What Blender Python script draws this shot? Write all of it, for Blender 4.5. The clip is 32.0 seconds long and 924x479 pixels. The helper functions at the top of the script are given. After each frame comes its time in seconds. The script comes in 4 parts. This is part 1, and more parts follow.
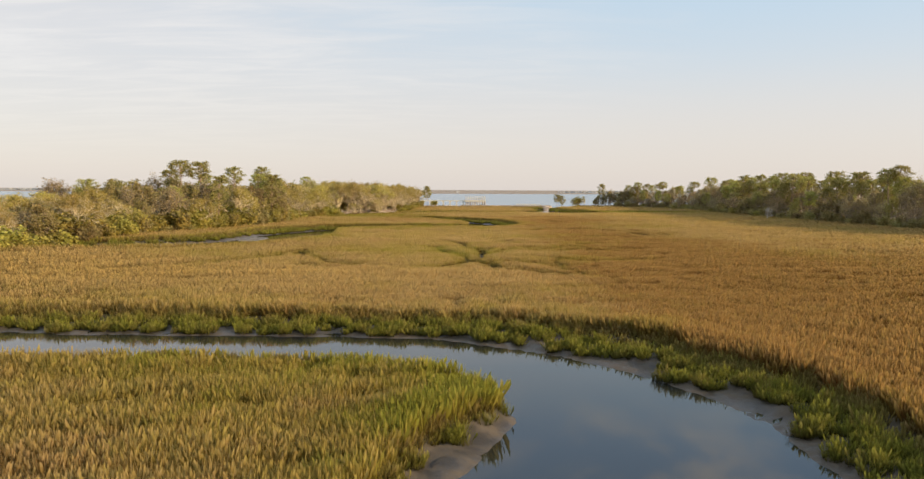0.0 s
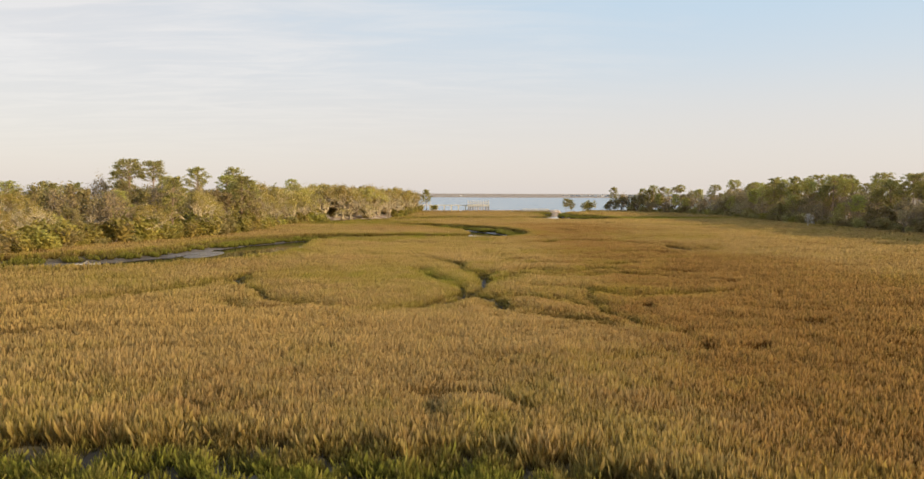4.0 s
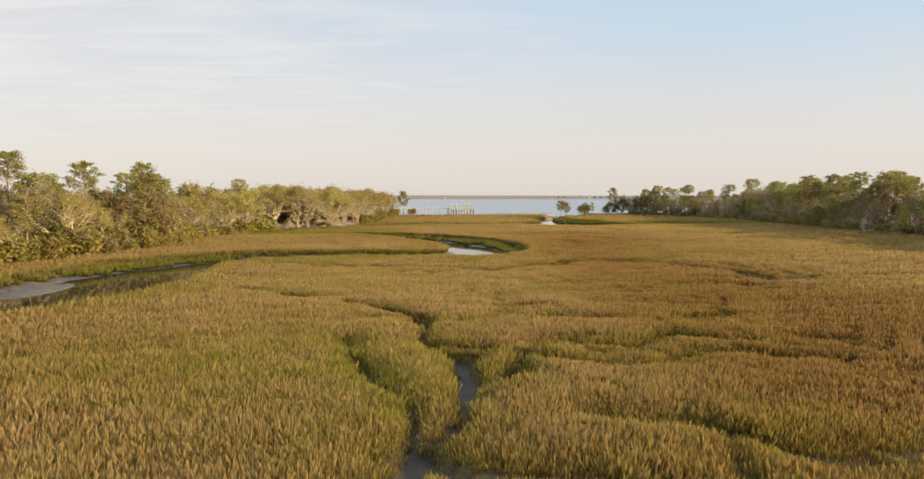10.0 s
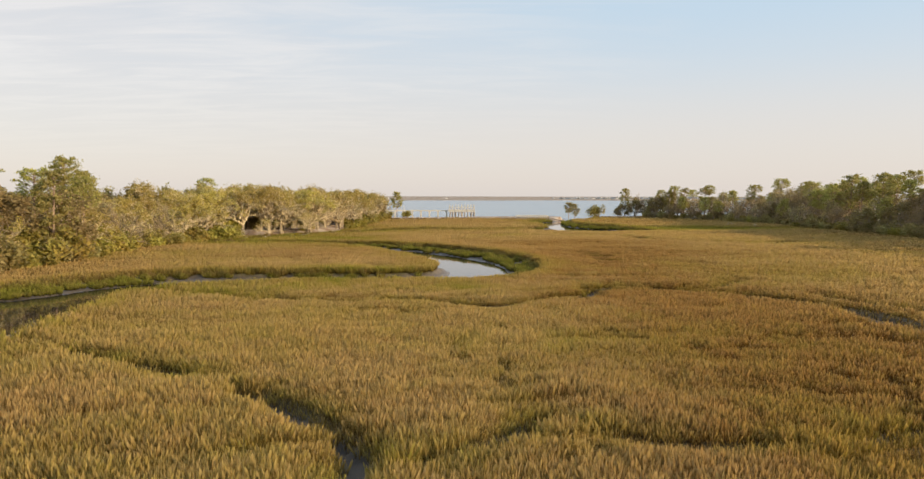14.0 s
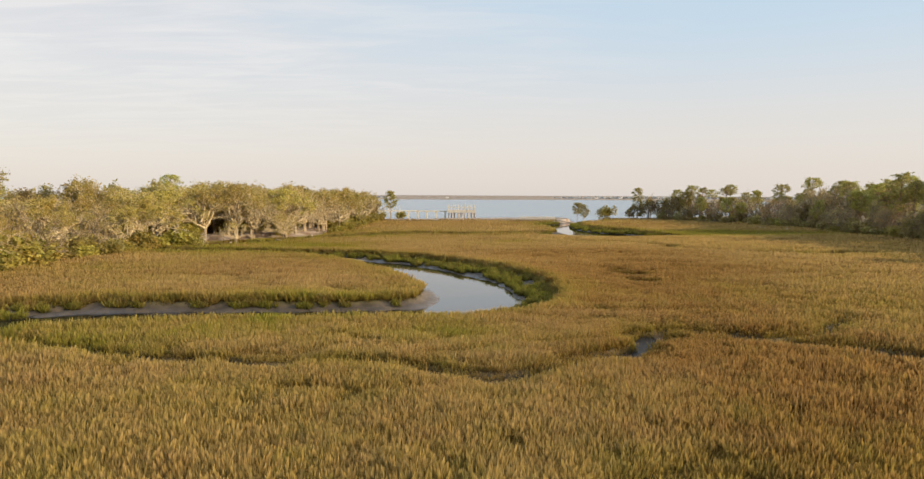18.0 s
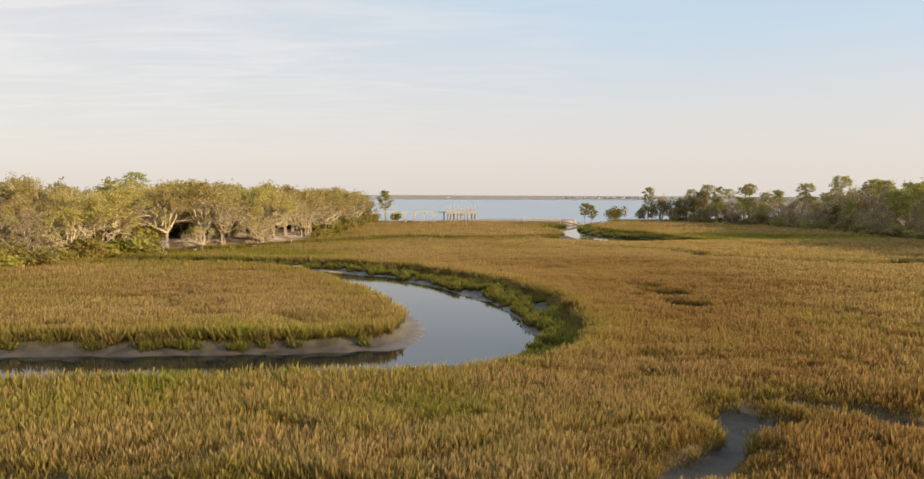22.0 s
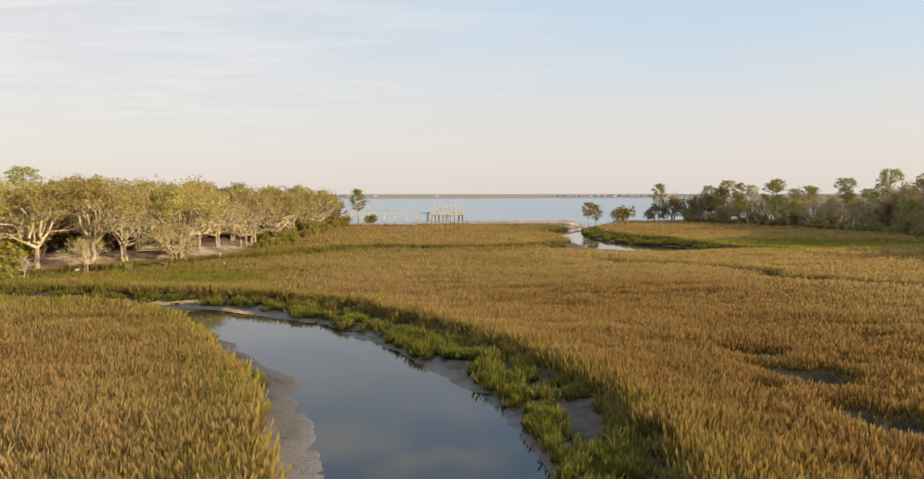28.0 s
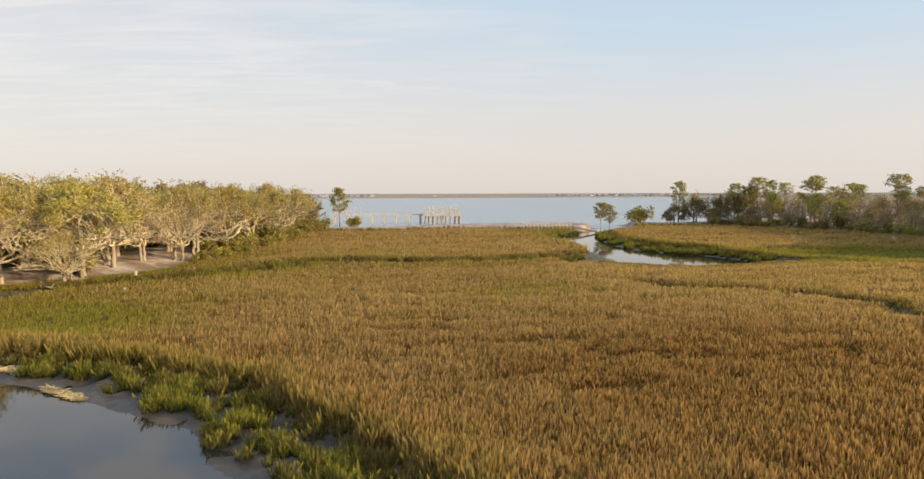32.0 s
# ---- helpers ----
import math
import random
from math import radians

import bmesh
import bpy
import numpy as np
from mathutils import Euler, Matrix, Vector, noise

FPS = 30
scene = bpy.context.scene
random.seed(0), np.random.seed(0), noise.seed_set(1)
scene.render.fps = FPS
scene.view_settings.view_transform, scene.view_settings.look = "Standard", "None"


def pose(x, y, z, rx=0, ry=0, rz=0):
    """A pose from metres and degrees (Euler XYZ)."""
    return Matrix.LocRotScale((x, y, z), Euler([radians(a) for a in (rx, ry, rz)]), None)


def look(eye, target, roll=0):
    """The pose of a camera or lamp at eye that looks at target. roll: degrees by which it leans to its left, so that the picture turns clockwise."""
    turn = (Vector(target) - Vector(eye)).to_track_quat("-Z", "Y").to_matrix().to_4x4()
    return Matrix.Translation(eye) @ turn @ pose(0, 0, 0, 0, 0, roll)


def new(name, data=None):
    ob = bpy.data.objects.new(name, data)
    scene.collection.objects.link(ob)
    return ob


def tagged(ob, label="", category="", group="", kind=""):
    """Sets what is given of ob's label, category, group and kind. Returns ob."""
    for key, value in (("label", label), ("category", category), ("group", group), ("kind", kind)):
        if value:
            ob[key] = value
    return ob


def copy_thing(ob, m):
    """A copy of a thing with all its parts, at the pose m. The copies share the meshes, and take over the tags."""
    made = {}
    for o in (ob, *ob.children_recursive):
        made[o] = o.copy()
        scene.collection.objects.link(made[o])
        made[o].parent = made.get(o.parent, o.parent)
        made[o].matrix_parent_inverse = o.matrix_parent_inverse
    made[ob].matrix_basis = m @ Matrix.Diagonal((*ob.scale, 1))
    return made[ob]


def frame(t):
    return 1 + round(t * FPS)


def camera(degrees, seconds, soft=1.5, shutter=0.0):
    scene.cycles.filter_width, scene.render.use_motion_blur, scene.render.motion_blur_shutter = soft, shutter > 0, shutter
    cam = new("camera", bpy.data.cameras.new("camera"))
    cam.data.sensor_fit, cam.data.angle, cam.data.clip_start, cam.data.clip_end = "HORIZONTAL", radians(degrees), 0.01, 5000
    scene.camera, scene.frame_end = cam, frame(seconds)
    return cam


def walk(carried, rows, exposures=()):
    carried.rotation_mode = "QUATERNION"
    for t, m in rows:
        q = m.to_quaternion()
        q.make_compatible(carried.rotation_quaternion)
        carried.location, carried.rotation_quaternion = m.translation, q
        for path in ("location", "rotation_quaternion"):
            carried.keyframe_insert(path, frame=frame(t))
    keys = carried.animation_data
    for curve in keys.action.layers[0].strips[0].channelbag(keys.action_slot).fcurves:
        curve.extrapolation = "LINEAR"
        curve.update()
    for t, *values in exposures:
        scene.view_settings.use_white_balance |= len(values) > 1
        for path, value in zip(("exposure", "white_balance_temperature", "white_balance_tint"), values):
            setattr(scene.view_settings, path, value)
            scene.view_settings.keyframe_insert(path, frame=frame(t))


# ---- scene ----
cam = camera(68.5, 32.0)
METRES, EYE, TILT, LEAN, TURN = 214.284, 10.5, 0.0, 0.0, 0.0
ROWS = [
    (0.0, 0.0, 0.0, 0.0, 0.02, -4.28, -0.29),
    (0.5, 0.0007, 0.0172, 0.0, 0.07, -4.22, -0.31),
    (1.0, 0.0013, 0.0345, 0.0001, 0.12, -4.16, -0.3),
    (1.5, 0.002, 0.0519, 0.0002, 0.17, -4.12, -0.3),
    (2.0, 0.0027, 0.0693, 0.0003, 0.22, -4.08, -0.3),
    (2.5, 0.0033, 0.0866, 0.0004, 0.26, -4.04, -0.29),
    (3.0, 0.004, 0.1039, 0.0004, 0.31, -4.02, -0.29),
    (3.5, 0.0045, 0.1212, 0.0004, 0.35, -4.0, -0.28),
    (5.5, 0.0063, 0.1917, -0.0006, 0.26, -3.93, -0.19),
    (6.0, 0.0068, 0.2093, -0.0008, 0.28, -3.9, -0.22),
    (6.5, 0.0073, 0.2268, -0.0009, 0.27, -3.9, -0.19),
    (7.0, 0.0078, 0.2441, -0.0008, -0.16, -3.89, -0.14),
    (7.5, 0.0083, 0.2615, -0.0008, -0.63, -3.88, -0.08),
    (8.0, 0.0088, 0.279, -0.0007, -0.93, -3.88, -0.08),
    (8.5, 0.0095, 0.2962, -0.0005, -0.99, -3.87, -0.09),
    (9.0, 0.0101, 0.3135, -0.0003, -0.97, -3.88, -0.07),
    (9.5, 0.0108, 0.3307, -0.0002, -0.96, -3.85, -0.08),
    (10.0, 0.0117, 0.348, -0.0001, -0.93, -3.83, -0.07),
    (10.5, 0.0126, 0.3652, -0.0001, -0.9, -3.81, -0.08),
    (11.0, 0.0136, 0.3824, -0.0, -0.88, -3.81, -0.11),
    (11.5, 0.0146, 0.3996, 0.0, -0.86, -3.79, -0.1),
    (12.0, 0.0157, 0.4167, 0.0001, -0.82, -3.79, -0.1),
    (12.5, 0.0168, 0.4339, 0.0001, -0.8, -3.79, -0.1),
    (13.0, 0.0179, 0.4511, 0.0002, -0.8, -3.77, -0.1),
    (13.5, 0.0189, 0.4683, 0.0003, -0.79, -3.75, -0.11),
    (14.0, 0.02, 0.4854, 0.0004, -0.77, -3.75, -0.1),
    (14.5, 0.021, 0.5024, 0.0006, -0.75, -3.75, -0.11),
    (15.0, 0.022, 0.5193, 0.0007, -0.73, -3.73, -0.11),
    (15.5, 0.0229, 0.5356, 0.0009, -0.72, -3.74, -0.13),
    (17.5, 0.0255, 0.5924, 0.0014, -0.64, -3.83, -0.26),
    (18.0, 0.026, 0.6042, 0.0015, -0.63, -3.84, -0.28),
    (18.5, 0.0266, 0.6154, 0.0015, -0.61, -3.85, -0.28),
    (19.0, 0.0272, 0.6263, 0.0014, -0.59, -3.87, -0.28),
    (19.5, 0.0279, 0.6374, 0.0013, -0.57, -3.88, -0.28),
    (20.0, 0.0284, 0.6485, 0.0013, -0.56, -3.88, -0.3),
    (20.5, 0.0289, 0.6598, 0.0012, -0.55, -3.87, -0.29),
    (21.0, 0.0295, 0.6713, 0.0011, -0.53, -3.85, -0.28),
    (21.5, 0.0301, 0.683, 0.0011, -0.53, -3.84, -0.27),
    (22.0, 0.0306, 0.6949, 0.0013, -0.52, -3.84, -0.27),
    (22.5, 0.0313, 0.7072, 0.0014, -0.5, -3.84, -0.27),
    (23.0, 0.0319, 0.7197, 0.0015, -0.5, -3.84, -0.26),
    (23.5, 0.0326, 0.7326, 0.0016, -0.5, -3.85, -0.25),
    (24.0, 0.0332, 0.7458, 0.0018, -0.5, -3.88, -0.23),
    (24.5, 0.0338, 0.7594, 0.0018, -0.49, -3.9, -0.2),
    (25.0, 0.0344, 0.7733, 0.0017, -0.55, -3.91, -0.17),
    (25.5, 0.0352, 0.7876, 0.0017, -1.03, -3.93, -0.11),
    (27.5, 0.0382, 0.8489, 0.0008, -1.41, -3.92, 0.01),
    (28.0, 0.0392, 0.8649, 0.0008, -1.41, -3.94, 0.05),
    (28.5, 0.0401, 0.8814, 0.0008, -1.42, -3.96, 0.02),
    (29.0, 0.041, 0.8981, 0.0009, -1.43, -3.97, 0.07),
    (29.5, 0.042, 0.9149, 0.0008, -1.44, -3.97, 0.08),
    (30.0, 0.0431, 0.9317, 0.0007, -1.45, -3.98, 0.09),
    (30.5, 0.0442, 0.9483, 0.0007, -1.46, -3.99, 0.1),
    (31.0, 0.0453, 0.9651, 0.0006, -1.47, -3.98, 0.13),
    (31.5, 0.0463, 0.9819, 0.0004, -1.48, -3.98, 0.13),
    (32.0, 0.0473, 0.9988, 0.0003, -1.49, -3.99, 0.15),
]
walk(cam, [(t, pose(0, 0, EYE, TILT, LEAN, TURN) @ pose(METRES * x, METRES * y, METRES * z, 90 + pitch, roll, yaw)) for t, x, y, z, yaw, pitch, roll in ROWS])


# ---- world, sun ----
SUN_DIR = Vector((0.93, -0.36, 0.27)).normalized()
SUN_ELEV = math.asin(SUN_DIR.z)
SUN_AZ = math.atan2(SUN_DIR.x, SUN_DIR.y)


class Nodes:
    """Small helper round a node tree."""

    def __init__(self, tree):
        self.t = tree
        tree.nodes.clear()

    def n(self, kind, ins=None, **props):
        node = self.t.nodes.new(kind)
        for k, v in props.items():
            setattr(node, k, v)
        for k, v in (ins or {}).items():
            if isinstance(v, bpy.types.NodeSocket):
                self.t.links.new(v, node.inputs[k])
            else:
                node.inputs[k].default_value = v
        return node

    def math(self, op, a, b=0.0, c=0.0, clamp=False):
        return self.n("ShaderNodeMath", {0: a, 1: b, 2: c}, operation=op, use_clamp=clamp).outputs[0]

    def mix(self, fac, a, b):
        m = self.n("ShaderNodeMix", data_type="RGBA")
        for sock, v in ((m.inputs[0], fac), (m.inputs[6], a), (m.inputs[7], b)):
            if isinstance(v, bpy.types.NodeSocket):
                self.t.links.new(v, sock)
            else:
                sock.default_value = v
        return m.outputs[2]

    def noise(self, vec, scale, detail=3.0, rough=0.55, distort=0.0):
        ins = {"Scale": scale, "Detail": detail, "Roughness": rough, "Distortion": distort}
        if vec is not None:
            ins["Vector"] = vec
        return self.n("ShaderNodeTexNoise", ins).outputs[0]

    def ramp(self, fac, lo, hi):
        return self.n("ShaderNodeMapRange", {0: fac, 1: lo, 2: hi, 3: 0.0, 4: 1.0}, interpolation_type="SMOOTHSTEP").outputs[0]


def build_world():
    w = bpy.data.worlds.new("evening_sky")
    w.use_nodes = True
    scene.world = w
    k = Nodes(w.node_tree)
    co = k.n("ShaderNodeTexCoord").outputs["Generated"]
    sep = k.n("ShaderNodeSeparateXYZ", {0: co})
    x, y, z = sep.outputs
    sky = k.n("ShaderNodeTexSky", sky_type="NISHITA", sun_disc=False, sun_elevation=SUN_ELEV, sun_rotation=SUN_AZ,
              air_density=1.0, dust_density=1.2, ozone_density=1.0)
    clear = k.n("ShaderNodeBackground", {0: sky.outputs[0], 1: 0.15})
    # a flat cloud layer seen in perspective: streaks drawn out across the view
    zz = k.math("ADD", k.math("MAXIMUM", z, 0.0), 0.09)
    flat = k.n("ShaderNodeCombineXYZ", {0: k.math("DIVIDE", x, zz), 1: k.math("DIVIDE", y, zz), 2: 0.0}).outputs[0]
    lay = k.n("ShaderNodeMapping", {0: flat, 2: (0, 0, radians(-14)), 3: (0.5, 1.7, 1.0)}).outputs[0]
    streak = k.noise(lay, 2.6, 7.0, 0.64, 0.6)
    soft = k.noise(flat, 0.35, 3.0, 0.5, 0.3)
    side = k.math("MULTIPLY_ADD", x, -0.95, 0.36)
    cover = k.math("ADD", k.math("ADD", k.math("MULTIPLY", soft, 0.5), k.math("MULTIPLY", streak, 0.55)), side)
    cover = k.ramp(cover, 0.50, 1.45)
    thin = k.mix(k.ramp(z, 0.30, 0.05), (0.47, 0.60, 0.715, 1), (0.655, 0.63, 0.615, 1))
    grey = k.mix(k.ramp(streak, 0.36, 0.66), (0.64, 0.615, 0.61, 1), (0.715, 0.68, 0.66, 1))
    tint = k.mix(cover, thin, grey)
    tint = k.mix(k.ramp(z, 0.19, 0.0), tint, (0.66, 0.60, 0.565, 1))
    # overhead the layer breaks up into separate clouds on blue
    puffs = k.noise(flat, 1.9, 6.0, 0.58, 0.4)
    open_sky = k.mix(k.ramp(puffs, 0.44, 0.64), (0.36, 0.53, 0.76, 1), (0.84, 0.80, 0.77, 1))
    tint = k.mix(k.math("MULTIPLY", k.ramp(z, 0.26, 0.38), 0.88), tint, open_sky)
    cloud = k.n("ShaderNodeBackground", {0: tint, 1: 1.0})
    both = k.n("ShaderNodeMixShader", {0: 0.86, 1: clear.outputs[0], 2: cloud.outputs[0]})
    k.n("ShaderNodeOutputWorld", {0: both.outputs[0]})


build_world()
scene.view_settings.exposure = 0.28
sun = new("sun", bpy.data.lights.new("sun", "SUN"))
sun.data.energy, sun.data.angle, sun.data.color = 5.0, radians(0.8), (1.0, 0.78, 0.50)
sun.matrix_world = look(SUN_DIR * 300, (0, 0, 0))


# ---- materials ----
def material(name, rough=0.9, spec=0.2):
    m = bpy.data.materials.new(name)
    m.use_nodes = True
    k = Nodes(m.node_tree)
    b = k.n("ShaderNodeBsdfPrincipled", {"Roughness": rough, "Specular IOR Level": spec})
    out = k.n("ShaderNodeOutputMaterial", {0: b.outputs[0]})
    return m, k, b, out


def set_in(k, node, name, sock):
    k.t.links.new(sock, node.inputs[name])


def attr(k, name):
    return k.n("ShaderNodeAttribute", attribute_name=name).outputs["Fac"]


def grass_material(name, dry_a, dry_b, rust_tip, rust_stem, gold, green_a, green_b, foot, through_light=0.45, lush=(0.27, 0.29, 0.037, 1)):
    """Blades: dry straw to living green by the plan's own attributes; pale tips, stems and brown foot darkened for
    shade low in the stand.
    """
    m, k, b, out = material(name, 0.75, 0.15)
    live, red, rnd, up = attr(k, "live"), attr(k, "rust"), attr(k, "rnd"), attr(k, "up")
    tip = k.mix(rnd, dry_a, dry_b)
    tip = k.mix(red, tip, rust_tip)
    tip = k.mix(attr(k, "gold"), tip, gold)
    tip = k.mix(live, tip, k.mix(rnd, green_a, green_b))
    tip = k.mix(k.math("MULTIPLY", k.ramp(live, 0.62, 1.0), 0.75), tip, lush)
    # stem and foot colours darken downwards for the shade between blades
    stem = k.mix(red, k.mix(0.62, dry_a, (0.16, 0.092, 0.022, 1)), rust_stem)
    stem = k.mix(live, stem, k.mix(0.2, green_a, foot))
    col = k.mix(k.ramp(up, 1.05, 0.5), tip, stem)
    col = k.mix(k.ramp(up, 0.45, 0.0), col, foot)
    set_in(k, b, "Base Color", col)
    tr = k.n("ShaderNodeBsdfTranslucent", {0: col})
    mx = k.n("ShaderNodeMixShader", {0: through_light, 1: b.outputs[0], 2: tr.outputs[0]})
    k.t.links.new(mx.outputs[0], out.inputs[0])
    return m


def leaf_material(name, a, b_col, c, through_light=0.3):
    m, k, b, out = material(name, 0.6, 0.25)
    isl = k.n("ShaderNodeNewGeometry").outputs["Random Per Island"]
    rnd = k.n("ShaderNodeObjectInfo").outputs["Random"]
    co = k.n("ShaderNodeTexCoord").outputs["Object"]
    col = k.mix(isl, a, b_col)
    col = k.mix(k.math("MULTIPLY", k.ramp(k.noise(co, 0.5, 2.0), 0.4, 0.7), 0.7), col, c)
    hsv = k.n("ShaderNodeHueSaturation", {"Hue": k.math("MULTIPLY_ADD", rnd, 0.03, 0.482), "Saturation": 1.0,
                                          "Value": k.math("MULTIPLY_ADD", rnd, 0.4, 0.78), "Color": col}).outputs[0]
    set_in(k, b, "Base Color", hsv)
    tr = k.n("ShaderNodeBsdfTranslucent", {0: hsv})
    mx = k.n("ShaderNodeMixShader", {0: through_light, 1: b.outputs[0], 2: tr.outputs[0]})
    k.t.links.new(mx.outputs[0], out.inputs[0])
    return m


def bark_material(name, a, b_col, scale=3.0):
    m, k, b, out = material(name, 0.9, 0.15)
    co = k.n("ShaderNodeTexCoord").outputs["Object"]
    st = k.n("ShaderNodeMapping", {0: co, 3: (1, 1, 0.3)}).outputs[0]
    f = k.noise(st, scale, 5.0, 0.65)
    rnd = k.n("ShaderNodeObjectInfo").outputs["Random"]
    col = k.mix(k.ramp(f, 0.35, 0.65), a, b_col)
    col = k.mix(k.math("MULTIPLY", rnd, 0.3), col, b_col)
    set_in(k, b, "Base Color", col)
    bump = k.n("ShaderNodeBump", {"Strength": 0.6, "Distance": 0.05, "Height": f})
    set_in(k, b, "Normal", bump.outputs[0])
    return m


def wood_material(name, a, b_col, grain=(8.0, 8.0, 0.7)):
    m, k, b, out = material(name, 0.85, 0.2)
    co = k.n("ShaderNodeTexCoord").outputs["Object"]
    st = k.n("ShaderNodeMapping", {0: co, 3: grain}).outputs[0]
    f = k.noise(st, 1.5, 6.0, 0.7)
    stain = k.noise(co, 0.6, 3.0)
    rnd = k.n("ShaderNodeObjectInfo").outputs["Random"]
    col = k.mix(f, a, b_col)
    col = k.mix(k.math("MULTIPLY", k.ramp(stain, 0.45, 0.75), 0.45), col, (0.13, 0.10, 0.075, 1))
    col = k.mix(k.math("MULTIPLY", rnd, 0.35), col, b_col)
    set_in(k, b, "Base Color", col)
    bump = k.n("ShaderNodeBump", {"Strength": 0.4, "Distance": 0.02, "Height": f})
    set_in(k, b, "Normal", bump.outputs[0])
    return m


def ground_material():
    """Wet mud on the banks, peaty litter under the marsh grass, sand under the oaks and on the beach."""
    m, k, b, out = material("ground_soil", 0.9, 0.42)
    co = k.n("ShaderNodeNewGeometry").outputs["Position"]
    wet, sand, live, slick, mud_sheen = attr(k, "wet"), attr(k, "sand"), attr(k, "live"), attr(k, "slick"), attr(k, "mud_sheen")
    big, mid, fine = k.noise(co, 0.08, 4.0), k.noise(co, 0.9, 5.0, 0.6), k.noise(co, 9.0, 4.0, 0.65)
    litter = k.mix(k.ramp(mid, 0.3, 0.7), (0.10, 0.073, 0.03, 1), (0.17, 0.12, 0.052, 1))
    litter = k.mix(k.math("MULTIPLY", live, 0.6), litter, (0.10, 0.10, 0.022, 1))
    mud = k.mix(k.ramp(mid, 0.3, 0.7), (0.042, 0.032, 0.022, 1), (0.115, 0.087, 0.058, 1))
    mud = k.mix(k.math("MULTIPLY", k.ramp(fine, 0.5, 0.75), 0.4), mud, (0.04, 0.036, 0.030, 1))
    # pale mud of the bars; the colour also holds their wet sky sheen
    mud = k.mix(k.math("MULTIPLY", mud_sheen, k.ramp(fine, 0.75, 0.3)), mud, (0.25, 0.205, 0.16, 1))
    bright = k.mix(k.ramp(mid, 0.3, 0.7), (0.42, 0.34, 0.27, 1), (0.55, 0.47, 0.39, 1))
    leaf = k.mix(k.ramp(fine, 0.4, 0.7), (0.22, 0.14, 0.085, 1), (0.34, 0.25, 0.17, 1))
    dry_sand = k.mix(k.ramp(k.noise(co, 0.22, 4.0, 0.6), 0.42, 0.6), leaf, bright)
    col = k.mix(wet, litter, mud)
    col = k.mix(sand, col, dry_sand)
    set_in(k, b, "Base Color", col)
    gloss = k.n("ShaderNodeMapRange", {0: k.math("MULTIPLY", slick, k.ramp(mid, 0.70, 0.45)), 1: 0.0, 2: 1.0, 3: 0.92, 4: 0.30}).outputs[0]
    set_in(k, b, "Roughness", gloss)
    h = k.math("ADD", k.math("MULTIPLY", mid, 0.6), k.math("MULTIPLY", fine, 0.25))
    bump = k.n("ShaderNodeBump", {"Strength": 0.7, "Distance": 0.12, "Height": h})
    set_in(k, b, "Normal", bump.outputs[0])
    return m


def water_material():
    m, k, b, out = material("tidal_water", 0.03, 1.0)
    co = k.n("ShaderNodeNewGeometry").outputs["Position"]
    st = k.n("ShaderNodeMapping", {0: co, 3: (1.0, 0.45, 1.0)}).outputs[0]
    rip = k.noise(st, 2.2, 4.0, 0.6)
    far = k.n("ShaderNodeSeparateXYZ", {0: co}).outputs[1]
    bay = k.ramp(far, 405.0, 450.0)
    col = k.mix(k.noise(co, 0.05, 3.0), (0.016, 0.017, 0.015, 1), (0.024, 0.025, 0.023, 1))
    # past the shore the base colour turns paler and bluer
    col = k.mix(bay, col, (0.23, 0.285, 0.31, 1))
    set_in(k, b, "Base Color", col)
    b.inputs["IOR"].default_value = 1.333
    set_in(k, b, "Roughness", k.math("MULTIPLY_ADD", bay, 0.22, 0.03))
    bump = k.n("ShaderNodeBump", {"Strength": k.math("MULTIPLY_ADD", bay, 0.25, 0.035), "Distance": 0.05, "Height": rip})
    set_in(k, b, "Normal", bump.outputs[0])
    return m


SOIL, WATER = ground_material(), water_material()
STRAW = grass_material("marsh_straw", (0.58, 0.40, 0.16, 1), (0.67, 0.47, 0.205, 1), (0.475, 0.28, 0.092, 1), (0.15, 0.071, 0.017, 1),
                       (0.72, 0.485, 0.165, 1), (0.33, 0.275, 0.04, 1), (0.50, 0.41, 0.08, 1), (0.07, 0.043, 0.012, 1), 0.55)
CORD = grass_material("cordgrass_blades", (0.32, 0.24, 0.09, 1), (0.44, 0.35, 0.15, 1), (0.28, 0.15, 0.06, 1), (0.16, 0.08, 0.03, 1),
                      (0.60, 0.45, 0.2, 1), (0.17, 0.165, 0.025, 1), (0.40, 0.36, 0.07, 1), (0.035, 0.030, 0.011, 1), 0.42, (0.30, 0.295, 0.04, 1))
OAK_LEAF = leaf_material("live_oak_leaves", (0.27, 0.225, 0.05, 1), (0.52, 0.42, 0.12, 1), (0.50, 0.38, 0.09, 1), 0.40)
OAK_DARK = leaf_material("dark_oak_leaves", (0.20, 0.17, 0.055, 1), (0.44, 0.365, 0.14, 1), (0.45, 0.335, 0.14, 1), 0.48)
OAK_BROWN = leaf_material("russet_winter_leaves", (0.33, 0.255, 0.105, 1), (0.60, 0.465, 0.225, 1), (0.44, 0.37, 0.13, 1), 0.5)
PINE_LEAF = leaf_material("pine_needles", (0.22, 0.22, 0.05, 1), (0.50, 0.45, 0.14, 1), (0.47, 0.40, 0.125, 1), 0.5)
SHRUB_LEAF = leaf_material("shrub_leaves", (0.21, 0.20, 0.04, 1), (0.44, 0.375, 0.09, 1), (0.48, 0.36, 0.075, 1), 0.4)
